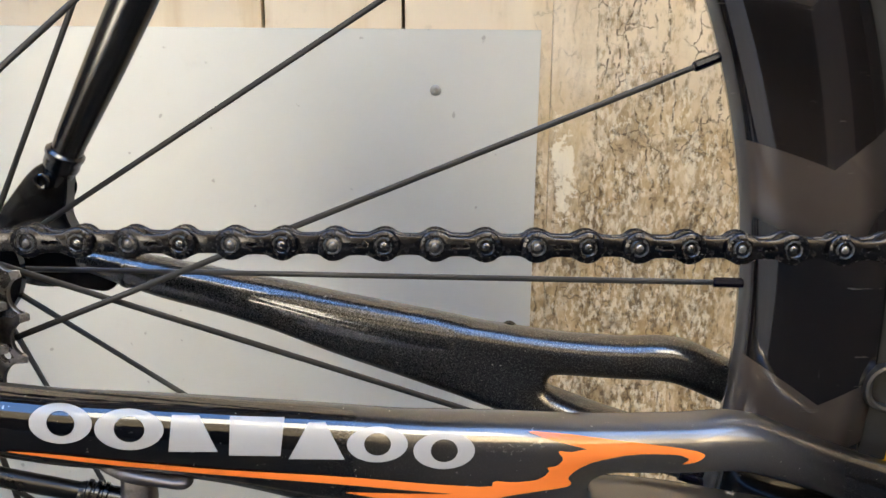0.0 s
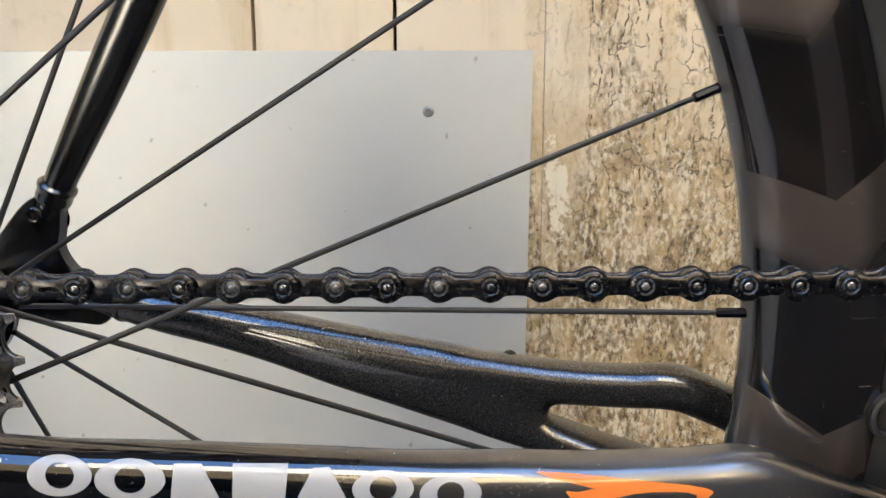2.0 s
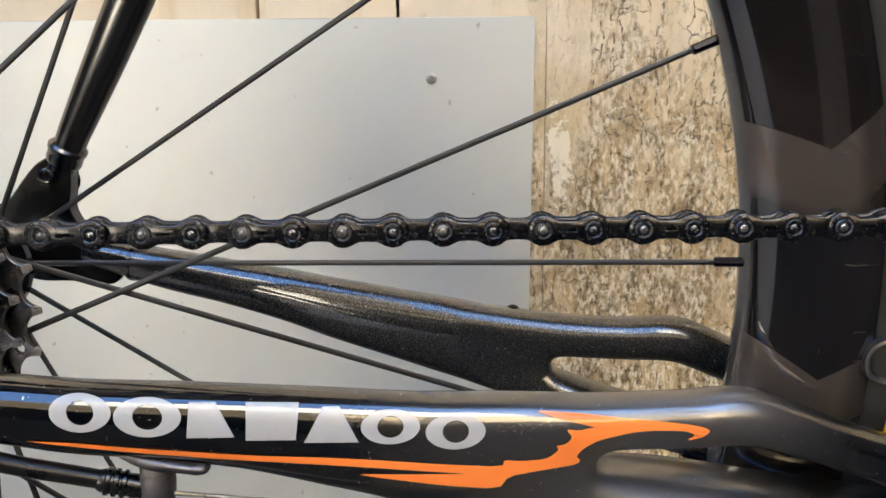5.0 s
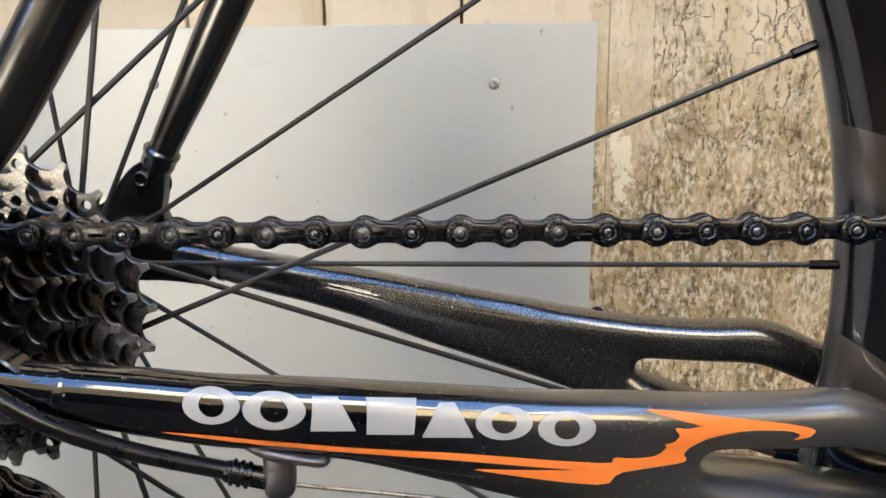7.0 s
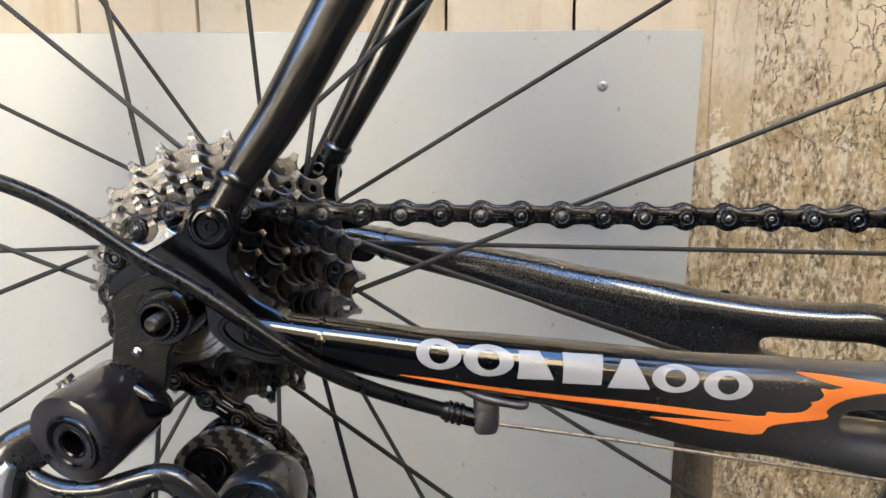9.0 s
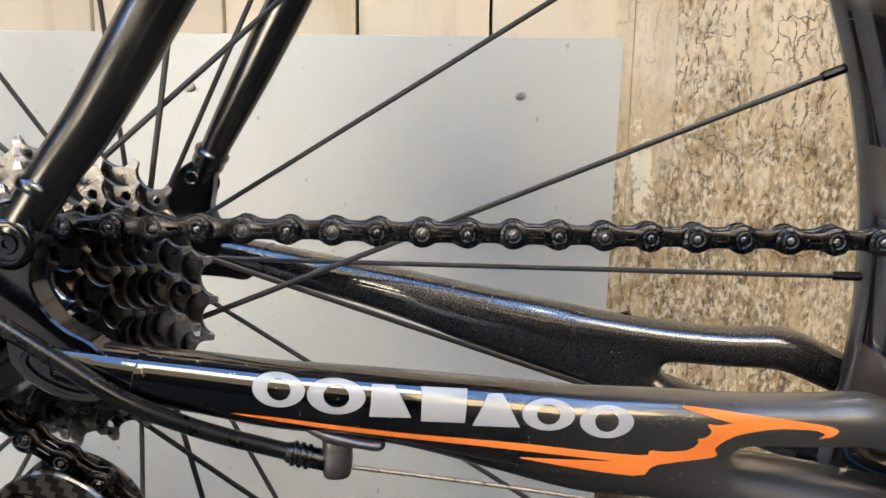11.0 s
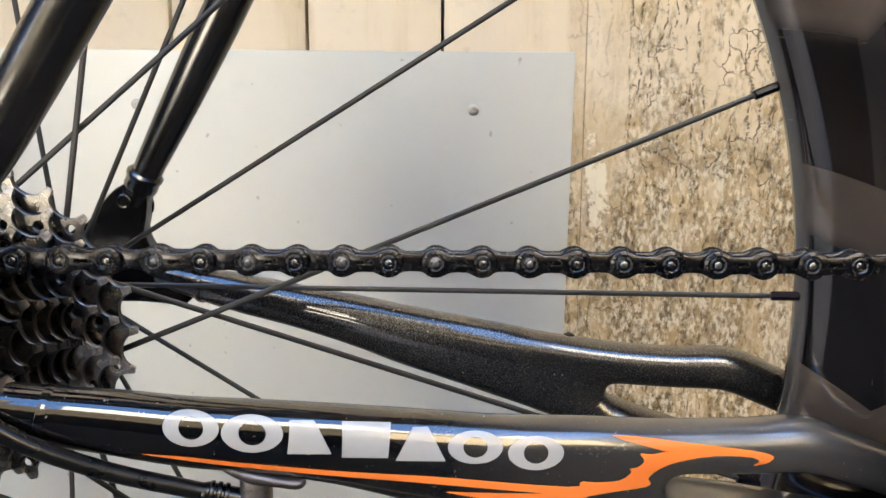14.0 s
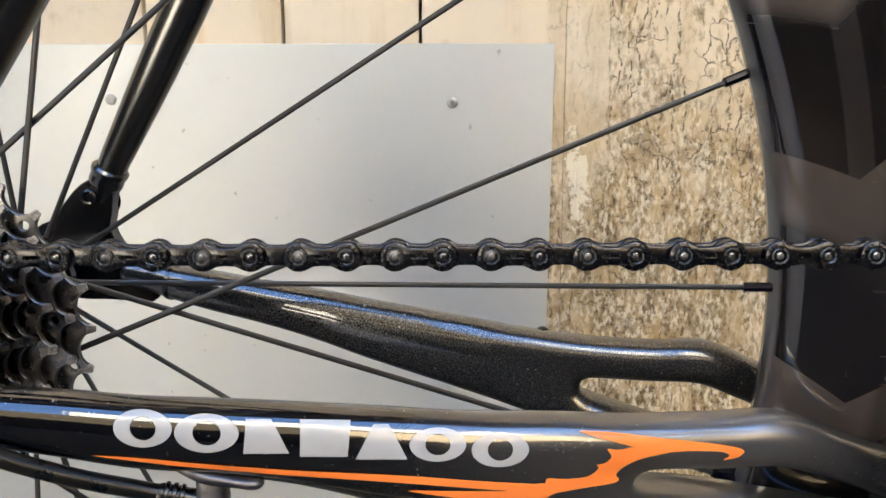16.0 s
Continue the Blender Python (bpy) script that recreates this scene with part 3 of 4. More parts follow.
UPPER = [
    (0.150, 0.0516, 0.3114, 0.0078, 0.0092), (0.172, 0.0482, 0.3102, 0.0086, 0.0090), (0.190, 0.0455, 0.3094, 0.0087, 0.0086), (0.202, 0.0437, 0.3087, 0.0087, 0.0081), (0.214, 0.0418, 0.3080, 0.0086, 0.0077),
    (0.240, 0.0380, 0.3067, 0.0086, 0.0079), (0.258, 0.0356, 0.3063, 0.0088, 0.0080), (0.275, 0.0331, 0.3005, 0.0088, 0.0072), (0.293, 0.0306, 0.2933, 0.0088, 0.0072),
    (0.330, 0.0290, 0.2800, 0.0090, 0.0085), (0.375, 0.0280, 0.2680, 0.0100, 0.0110)]
LOWER = [
    (0.152, 0.0513, 0.3030, 0.0050, 0.0050), (0.172, 0.0484, 0.2980, 0.0068, 0.0070), (0.190, 0.0450, 0.2924, 0.0085, 0.0078), (0.214, 0.0368, 0.2858, 0.0130, 0.0076),
    (0.240, 0.0305, 0.2795, 0.0152, 0.0084), (0.290, 0.0228, 0.2675, 0.0162, 0.0085), (0.375, 0.0220, 0.2540, 0.0160, 0.0095)]
LOWER_FAR = [
    (0.152, 0.0513, 0.3030, 0.0050, 0.0050), (0.172, 0.0484, 0.2980, 0.0068, 0.0070), (0.190, 0.0460, 0.2924, 0.0085, 0.0078), (0.214, 0.0448, 0.2845, 0.0110, 0.0070),
    (0.240, 0.0418, 0.2760, 0.0116, 0.0068), (0.290, 0.0350, 0.2620, 0.0120, 0.0072), (0.375, 0.0310, 0.2500, 0.0120, 0.0090)]
STAY_FAR = [
    (0.024, 0.0745, 0.3350, 0.0058, 0.0052), (0.034, 0.0730, 0.3335, 0.0066, 0.0060), (0.045, 0.0710, 0.3312, 0.0073, 0.0070), (0.063, 0.0676, 0.3278, 0.0079, 0.0081),
    (0.086, 0.0635, 0.3238, 0.0082, 0.0088), (0.110, 0.0590, 0.3192, 0.0086, 0.0102), (0.132, 0.0550, 0.3140, 0.0089, 0.0119),
    (0.155, 0.0508, 0.3092, 0.0090, 0.0136), (0.177, 0.0475, 0.3043, 0.0090, 0.0153), (0.190, 0.0456, 0.3010, 0.0086, 0.0155), (0.200, 0.0440, 0.2982, 0.0074, 0.0138), (0.2105, 0.0424, 0.2960, 0.0048, 0.0092)]
UPPER_FAR = [
    (0.150, 0.0516, 0.3118, 0.0078, 0.0088), (0.172, 0.0482, 0.3104, 0.0086, 0.0088), (0.190, 0.0455, 0.3089, 0.0087, 0.0086), (0.202, 0.0437, 0.3078, 0.0087, 0.0083), (0.219, 0.0411, 0.3067, 0.0087, 0.0080),
    (0.240, 0.0380, 0.3063, 0.0086, 0.0078), (0.2585, 0.0356, 0.3065, 0.0088, 0.0082), (0.274, 0.0332, 0.3008, 0.0088, 0.0078), (0.293, 0.0306, 0.2930, 0.0088, 0.0076),
    (0.330, 0.0290, 0.2800, 0.0090, 0.0085), (0.375, 0.0280, 0.2680, 0.0100, 0.0110)]

bike = thing("bicycle", "glossy black road bicycle with orange flame transfers by a boarded wall", "bicycle", (0, 0, 0))
frame_thing = bike


def assembly(name, label, at):
    ob = new(name)
    ob.empty_display_size = 0.02
    ob.location = at
    ob.parent = bike
    ob["label"] = label
    return ob


def chainstay(sign):
    bm = bmesh.new()
    for rows in ((STAY, UPPER, LOWER) if sign < 0 else (STAY_FAR, UPPER_FAR, LOWER_FAR)):
        sweep(bm, [(x, sign * y, z, a + 0.0004, b + 0.0004) for x, y, z, a, b in rows], 48, 2.3, 8)
    end = [(0.2170 + 0.0042 * math.cos(radians(a)), 0.2955 + 0.0042 * math.sin(radians(a))) for a in range(90, 271, 20)]
    web = bmesh.new()
    slab(web, [(0.2170, 0.2885), (0.1950, 0.2900), (0.1900, 0.2980), (0.1950, 0.3060), (0.2170, 0.3030)] + end, (), -0.0062, 0.0062, 0.0016)
    turn = Matrix.Translation((0.205, sign * 0.0432, 0)) @ Matrix.Rotation(math.atan(-0.16 * sign), 4, "Z") @ Matrix.Translation((-0.205, 0, 0))
    web.transform(turn)
    copied = bpy.data.meshes.new("web")
    web.to_mesh(copied)
    web.free()
    bm.from_mesh(copied)
    bpy.data.meshes.remove(copied)
    skin = fused(bm, 0.0007, 80)
    for k in range(54):
        lo, hi = 0.140 + 0.045 * k / 54, 0.262 - 0.045 * k / 54
        joint = [v for v in skin.verts if lo < v.co.x < hi]
        bmesh.ops.smooth_vert(skin, verts=joint, factor=0.5, use_axis_x=True, use_axis_y=True, use_axis_z=True)
    return skin


bm_near = chainstay(-1)
bm_near.normal_update()
NEAR = BVHTree.FromBMesh(bm_near)
near_stay = part("chainstay", bm_near, M_PAINT, frame_thing, "glossy black chainstay fading to dark grey, reflected light painted in")
far_stay = part("chainstay", chainstay(1), M_PAINT_FAR, frame_thing, "glossy black chainstay with fine metallic flake")

for sign, stay in ((-1, near_stay), (1, far_stay)):
    up = 0.0010 if sign < 0 else 0.0038
    lo, hi = Vector((0.0445, sign * 0.0711, 0.3273 + up)), Vector((0.0475, sign * 0.0705, 0.3266 + up))
    n = (hi - lo).length
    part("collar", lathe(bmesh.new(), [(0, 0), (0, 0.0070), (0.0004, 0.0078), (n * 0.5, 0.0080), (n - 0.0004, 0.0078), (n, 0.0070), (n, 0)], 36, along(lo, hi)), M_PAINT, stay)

SEAT = [(0.0165, 0.0735, 0.3665, 0.0056, 0.0058), (0.0255, 0.0702, 0.3815, 0.0060, 0.0062), (0.0345, 0.0665, 0.3950, 0.0067, 0.0069), (0.0442, 0.0635, 0.4120, 0.0072, 0.0075), (0.0540, 0.0600, 0.4300, 0.0077, 0.0079),
        (0.0800, 0.0560, 0.4730, 0.0080, 0.0083), (0.160, 0.0450, 0.6040, 0.0080, 0.0083), (0.225, 0.0320, 0.7100, 0.0076, 0.0080)]
SEAT_FAR = [(0.0165, 0.0735, 0.3665, 0.0056, 0.0058), (0.0250, 0.0700, 0.3815, 0.0060, 0.0061), (0.0282, 0.0691, 0.3870, 0.0063, 0.0064), (0.0428, 0.0657, 0.4120, 0.0072, 0.0076), (0.0562, 0.0635, 0.4358, 0.0078, 0.0083),
            (0.0780, 0.0600, 0.4730, 0.0080, 0.0084), (0.160, 0.0450, 0.6040, 0.0080, 0.0083), (0.225, 0.0320, 0.7100, 0.0076, 0.0080)]
for sign in (-1, 1):
    bm = sweep(bmesh.new(), [(x, sign * y, z, a, b) for x, y, z, a, b in (SEAT if sign < 0 else SEAT_FAR)], 32, 2.0, 8)
    stay = part("seatstay", bm, M_STAY, frame_thing, "glossy black round seatstay")
    lo, hi = Vector((0.0192, sign * 0.0726, 0.3715)), Vector((0.0231, sign * 0.0709, 0.3790))
    n = (hi - lo).length
    near_ring = [(n * 0.6, 0), (n * 0.6, 0.0060), (n * 0.7, 0.0066), (n * 0.9, 0.0066), (n, 0.0060), (n, 0)]
    far_ring = [(-0.001, 0), (-0.001, 0.0054), (0, 0.0066), (0.0016, 0.0070), (n * 0.45, 0.0069), (n * 0.6, 0.0070), (n * 0.72, 0.0076), (n * 0.88, 0.0076), (n, 0.0066), (n, 0)]
    part("collar", lathe(bmesh.new(), near_ring if sign < 0 else far_ring, 32, along(lo, hi)), M_STAY, stay)

DROPOUT = [(9.7, 368.2), (11.6, 372.8), (18.0, 375.2), (23.0, 370.9), (22.4, 360.7), (21.3, 353.7), (24.3, 346.8), (29.4, 341.8), (35.9, 338.2), (40.5, 333.0), (41.0, 326.5),
           (36.0, 322.0), (27.1, 322.8), (20.1, 326.1), (14.0, 332.0), (12.5, 340.5), (7.0, 346.4), (-1.8, 347.6), (-10.8, 343.9), (-17.1, 342.6), (-16.0, 347.4), (-8.5, 353.6), (0.6, 358.9), (7.0, 363.1)]
FAR_DROPOUT = [(7.6, 369.6)] + DROPOUT[1:13] + [(18.0, 323.5), (6.0, 324.0), (-6.0, 328.5), (-13.0, 336.0)] + DROPOUT[19:21] + [(-8.5, 354.6), (-2.9, 357.4), (3.2, 364.6)]
for sign in (-1, 1):
    y0, y1 = (-0.0775, -0.0690) if sign < 0 else (0.0690, 0.0775)
    drop = part("dropout", slab(bmesh.new(), smooth_loop(DROPOUT if sign < 0 else FAR_DROPOUT, 4), (), y0, y1, 0.0006), M_SATIN, frame_thing, "satin black alloy dropout")
    ring = lathe(bmesh.new(), [(0, 0), (0, 0.0071), (-0.0004, 0.0070), (-0.0012, 0.0063), (-0.0016, 0.0052), (-0.0016, 0.0046), (-0.0006, 0.0042), (-0.0006, 0.0028), (-0.0012, 0.0025), (-0.0012, 0.0012), (-0.0006, 0.0010), (-0.0006, 0)],
                 32, Matrix.Translation((0.0163, sign * 0.0772, 0.3643)) @ (Matrix() if sign < 0 else Matrix.Rotation(math.pi, 4, "X")))
    part("bolt", ring, M_SATIN, drop)
    if sign > 0:
        eye = lathe(bmesh.new(), [(0.0026, 0.0034), (-0.0003, 0.0032), (-0.0006, 0.0026), (-0.0003, 0.0019), (0.0006, 0.0016), (0.0006, 0)], 28, Matrix.Translation((0.0143, 0.0668, 0.3668)))
        part("eye", eye, M_SATIN, drop)
    pocket = [(19.0, 336.5), (25.9, 337.3), (34.9, 332.6), (42.5, 329.6), (43.6, 325.2), (31.6, 323.8), (22.0, 327.5), (17.2, 332.5)]
    inner = [(20.4, 335.2), (25.7, 335.6), (34.2, 331.2), (40.9, 328.6), (41.6, 326.2), (32.0, 325.2), (23.2, 328.5), (19.0, 332.6)]
    part("pocket_rim", slab(bmesh.new(), smooth_loop(pocket, 5), [smooth_loop(inner, 5)[::-1]], y0 - 0.0008 if sign < 0 else y1, y0 if sign < 0 else y1 + 0.0008, 0.0003), M_SATIN, drop)

HANGER = [(-15.0, 341.5), (-7.2, 348.3), (0.7, 350.2), (7.5, 347.0), (9.8, 338.2), (6.0, 330.5), (2.2, 325.5), (1.2, 319.0), (-0.5, 313.0), (-6.0, 306.0), (-13.9, 308.0), (-17.4, 316.0), (-16.4, 322.5), (-15.2, 331.0), (-14.5, 337.0)]
hanger = part("derailleur_hanger", slab(bmesh.new(), smooth_loop(HANGER, 5), (), -0.0800, -0.0760, 0.0006), M_BRUSHED, frame_thing, "brushed black derailleur hanger with a bright rivet")
part("rivet", lathe(bmesh.new(), [(0, 0.0017), (-0.0006, 0.0017), (-0.0011, 0.0010), (-0.0012, 0)], 18, Matrix.Translation((-0.0077, -0.0800, 0.3258))), M_ALLOY, hanger, "bright domed rivet")


nub = lathe(bmesh.new(), [(-0.0030, 0), (-0.0026, 0.0016), (-0.0014, 0.0027), (0.0, 0.0031), (0.0014, 0.0027), (0.0026, 0.0016), (0.0030, 0)], 20, Matrix.Translation((0.1985, 0.0462, 0.3146)))
part("stop_nub", nub, M_SATIN, far_stay, "small black nub on the stay")

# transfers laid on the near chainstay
START_EYE = Vector((0.172, -0.252, 0.402))  # about the first camera position; the transfers are cast onto the stay from here


def transfer(name, loops, mat, label, lift=0.00022):
    """A thin film over the chainstay, cut to outlines in x and z (millimetres)."""
    loops = [[(x * 0.001, z * 0.001) for x, z in lp] for lp in loops]
    bm = bmesh.new()
    flat = [bm.verts.new((x, 0, z)) for lp in loops for x, z in lp]
    for tri in tessellate([[Vector((x, z, 0)) for x, z in lp] for lp in loops]):
        vs = [flat[i] for i in tri]
        if len(set(vs)) == 3:
            bm.faces.new(vs)
    xs, zs = [v.co.x for v in flat], [v.co.z for v in flat]
    for axis, lo, hi, step in ((0, min(xs), max(xs), 0.0020), (2, min(zs), max(zs), 0.0010)):
        n = Vector((1, 0, 0)) if axis == 0 else Vector((0, 0, 1))
        for k in range(1, int((hi - lo) / step) + 1):
            bmesh.ops.bisect_plane(bm, geom=bm.verts[:] + bm.edges[:] + bm.faces[:], plane_co=n * (lo + k * step), plane_no=n)
    lost = []
    for v in bm.verts:
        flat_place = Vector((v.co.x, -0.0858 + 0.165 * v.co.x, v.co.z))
        place, normal, _, _ = NEAR.ray_cast(START_EYE, (flat_place - START_EYE).normalized())
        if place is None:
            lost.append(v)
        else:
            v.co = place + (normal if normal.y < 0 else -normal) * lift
    bmesh.ops.delete(bm, geom=lost, context="VERTS")
    return part(name, bm, mat, near_stay, label, smooth=60)


def ellipse(cx, cz, a, b, lean=0.0, n=36):
    return [(cx + a * math.cos(2 * math.pi * k / n), cz + b * math.sin(2 * math.pi * k / n) - lean * a * math.cos(2 * math.pi * k / n)) for k in range(n)]


LEAN_DOWN = 0.055
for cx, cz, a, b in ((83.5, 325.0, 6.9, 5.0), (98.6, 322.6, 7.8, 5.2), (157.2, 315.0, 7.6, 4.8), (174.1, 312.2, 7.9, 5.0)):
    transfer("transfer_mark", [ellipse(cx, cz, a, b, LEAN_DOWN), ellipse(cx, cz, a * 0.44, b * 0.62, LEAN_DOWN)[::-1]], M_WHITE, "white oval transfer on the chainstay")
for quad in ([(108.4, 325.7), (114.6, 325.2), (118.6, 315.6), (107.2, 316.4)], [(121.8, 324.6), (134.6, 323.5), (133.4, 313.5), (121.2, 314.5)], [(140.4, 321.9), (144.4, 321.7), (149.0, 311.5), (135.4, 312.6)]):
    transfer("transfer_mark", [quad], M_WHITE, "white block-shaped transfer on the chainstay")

FLAME = [(69.9, 319.3), (82.0, 317.5), (94.5, 315.1), (120.3, 310.8), (147.6, 307.2), (170.4, 303.4), (186.6, 301.2), (186.9, 303.1), (191.8, 302.3), (197.9, 302.3), (200.4, 303.3),
         (202.0, 304.9), (200.9, 305.8), (203.8, 306.1), (205.7, 307.8), (203.7, 310.4), (207.5, 309.6), (211.3, 310.2), (212.9, 309.8), (205.9, 312.1), (199.8, 314.1), (194.9, 316.3),
         (205.8, 314.8), (221.3, 311.8), (237.3, 309.0), (243.6, 307.4), (245.4, 306.2), (243.2, 304.5), (238.0, 304.0), (241.0, 305.5), (237.4, 307.0)]
FLAME += [(224.6, 308.0), (213.8, 306.6), (209.2, 304.7), (206.7, 302.5), (208.2, 300.8), (206.4, 299.8), (196.0, 299.0), (188.2, 298.2), (185.6, 294.9), (171.6, 297.2), (155.0, 301.0),
          (147.6, 303.0), (160.0, 301.6), (177.8, 300.0), (170.0, 301.2), (145.4, 305.4), (117.9, 309.8), (91.9, 314.4), (76.0, 317.8)]


def eased(loop, cut=0.2):
    """Rounds the corners of a closed outline."""
    out = []
    for p, q in zip(loop, loop[1:] + loop[:1]):
        for u in (cut, 1 - cut):
            out.append((p[0] + (q[0] - p[0]) * u, p[1] + (q[1] - p[1]) * u))
    return out


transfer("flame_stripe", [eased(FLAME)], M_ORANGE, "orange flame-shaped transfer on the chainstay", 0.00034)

# cable stop under the chainstay
stop = part("cable_stop", sweep(bmesh.new(), [(0.0978, -0.0625, 0.3095, 0.0038, 0.0052), (0.0978, -0.0635, 0.3065, 0.0038, 0.0042), (0.0978, -0.0640, 0.3015, 0.0040, 0.0042), (0.0977, -0.0642, 0.2978, 0.0036, 0.0038), (0.0977, -0.0642, 0.2970, 0.0026, 0.0028)], 24, 3.0, 5), M_GUNMETAL, frame_thing, "grey cast cable stop")
part("flange", sweep(bmesh.new(), [(0.0893, -0.0655, 0.3128, 0.0006, 0.0006), (0.0900, -0.0656, 0.3124, 0.0024, 0.0014), (0.0930, -0.0657, 0.3108, 0.0030, 0.0015), (0.0965, -0.0656, 0.3094, 0.0032, 0.0018), (0.1005, -0.0653, 0.3084, 0.0032, 0.0018), (0.1050, -0.0648, 0.3074, 0.0030, 0.0015), (0.1085, -0.0643, 0.3066, 0.0028, 0.0016), (0.1104, -0.0640, 0.3066, 0.0022, 0.0013), (0.1112, -0.0640, 0.3068, 0.0006, 0.0005)], 24, 2.4, 5), M_GUNMETAL, stop)

# ---- rear wheel ----
HUB = Vector((0, 0, 0.3372))
wheel = assembly("rear_wheel", "rear bicycle wheel with deep dark carbon rim and thin black spokes", (0, 0, 0.3372))
RIM = [(0.0, 0.2677), (0.0030, 0.2682), (0.0058, 0.2697), (0.0082, 0.2722), (0.0100, 0.2758), (0.0114, 0.2805), (0.0123, 0.2860), (0.0127, 0.2920), (0.0127, 0.2980), (0.0122, 0.3040), (0.0114, 0.3075), (0.0104, 0.3090), (0.0085, 0.3090), (0.0085, 0.3030), (0.0, 0.3010)]
prof = RIM + [(-y, r) for y, r in RIM[-2:0:-1]]
rim = part("rim", lathe(bmesh.new(), prof + [prof[0]], 240), M_RIM, None, "dark glossy carbon rim with pointed cloth patches")
rim.location = HUB
rim.parent = wheel
rim.matrix_parent_inverse = wheel.matrix_basis.inverted()
tyre_prof = [(0.0125 * math.cos(a), 0.3195 + 0.0142 * math.sin(a)) for a in [radians(-58 + i * 296 / 20) for i in range(21)]]
tyre = part("tyre", lathe(bmesh.new(), tyre_prof + [tyre_prof[0]], 160, Matrix.Translation(HUB)), M_RUBBER, wheel, "narrow black road tyre")

bm = bmesh.new()
rows = [[bm.verts.new(HUB + Vector((r * math.cos(t), -y, r * math.sin(t)))) for r, y in ((0.3165, 0.0126), (0.3195, 0.0129), (0.3225, 0.0127), (0.3250, 0.0121))] for t in [radians(-6.4 - 0.5 * i) for i in range(6)]]
for p, q in zip(rows, rows[1:]):
    for k in range(3):
        bm.faces.new((p[k], p[k + 1], q[k + 1], q[k]))
bmesh.ops.solidify(bm, geom=bm.faces[:], thickness=-0.0003)
part("tyre_label", bm, M_YELLOW, wheel, "yellow label on the tyre wall")
part("ring_mark", lathe(bmesh.new(), [(-0.0108, 0.0056), (-0.0138, 0.0058), (-0.0142, 0.0067), (-0.0138, 0.0076), (-0.0108, 0.0078)], 40, Matrix.Translation((0.3117, 0, 0.3138))), M_GREY, wheel, "grey ring by the tyre")
hub = part("hub", lathe(bmesh.new(), [(-0.020, 0.0), (-0.020, 0.0215), (-0.0165, 0.0225), (-0.0150, 0.0180), (-0.008, 0.0110), (0.020, 0.0095), (0.031, 0.0115), (0.034, 0.0205), (0.0375, 0.0205), (0.039, 0.013), (0.060, 0.0105), (0.064, 0.0085), (0.068, 0.0085), (0.068, 0.0)], 48, Matrix.Translation(HUB)), M_SATIN, wheel, "satin black hub shell")


def spoke_and_nipple(k):
    a = radians(1.5 + 15 * k + {23: 0.25, 21: 0.5, 19: 0.45}.get(k, 0.0))
    rim_end = HUB + Vector((0.2600 * math.cos(a), 0, 0.2600 * math.sin(a)))
    if k % 2 == 0:
        end = HUB + Vector((0.018 * math.cos(a), 0.0390, 0.018 * math.sin(a)))
    else:
        turn = a + radians(80) * (1 if k % 4 == 3 else -1)
        end = HUB + Vector((0.0245 * math.cos(turn), -0.0185 + (0.0012 if k % 4 == 3 else -0.0012), 0.0245 * math.sin(turn) + (0.0018 if k in (9, 21, 23) else 0.0)))
    d = end - rim_end
    rows = [(*(rim_end + d * u), w, h) for u, w, h in ((-0.01, 0.0008, 0.0008), (0.03, 0.0008, 0.0008), (0.07, 0.0005, 0.00098), (0.86, 0.0005, 0.00098), (0.92, 0.0010, 0.0010), (1.0, 0.0010, 0.0010))]
    part("spoke", sweep(bmesh.new(), rows, 10, 2.4, 2), M_SPOKE, wheel)
    out = -d.normalized()
    m = along(rim_end - out * 0.0006, rim_end + out * 0.0095)
    nip = lathe(bmesh.new(), [(0, 0.0009), (0, 0.0014), (0.0005, 0.00165), (0.0100, 0.00165), (0.0100, 0)], 8, m)
    part("nipple", nip, M_NIPPLE, wheel, smooth=20)


for k in range(24):
    spoke_and_nipple(k)

# axle, nut and skewer end
AXLE = Vector((0, 0, 0.336))
NUT = Vector((0.0018, 0.0004, 0.3374))
nut = part("axle_nut", lathe(bmesh.new(), [(-0.0690, 0.0), (-0.0690, 0.0090), (-0.0815, 0.0090), (-0.0822, 0.0084), (-0.0822, 0.0060), (-0.0865, 0.0057), (-0.0872, 0.0054), (-0.0872, 0.0047), (-0.0845, 0.0042), (-0.0800, 0.0)], 48, Matrix.Translation(NUT)), M_GLOSS, wheel, "black knurled skewer nut")
ME_KNURL = mesh_of("knurl", lathe(bmesh.new(), [(-0.0862, 0), (-0.0862, 0.0005), (-0.0825, 0.0006), (-0.0825, 0)], 6), M_SATIN)
for k in range(30):
    a = 2 * math.pi * k / 30
    shared("knurl", ME_KNURL, wheel, Matrix.Translation(NUT + Vector((0.0062 * math.cos(a), 0, 0.0062 * math.sin(a)))))
thread = [(-0.081, 0.0023)] + [(-0.083 - 0.0004 * i, 0.0023 if i % 2 == 0 else 0.0020) for i in range(1, 18)] + [(-0.0902, 0.0021), (-0.0908, 0.0014), (-0.0905, 0.0)]
part("skewer_tip", lathe(bmesh.new(), thread, 20, Matrix.Translation(NUT)), M_TIP, wheel, "threaded dark steel skewer end")

# ---- cassette ----
cassette = assembly("cassette", "ten-speed cassette of dirty nickel sprockets on the rear hub", (0, -0.04, 0.336))
TEETH = (12, 13, 15, 16, 17, 18, 19, 21, 23, 25)
FIRST, PITCH = -0.0590, 0.00395


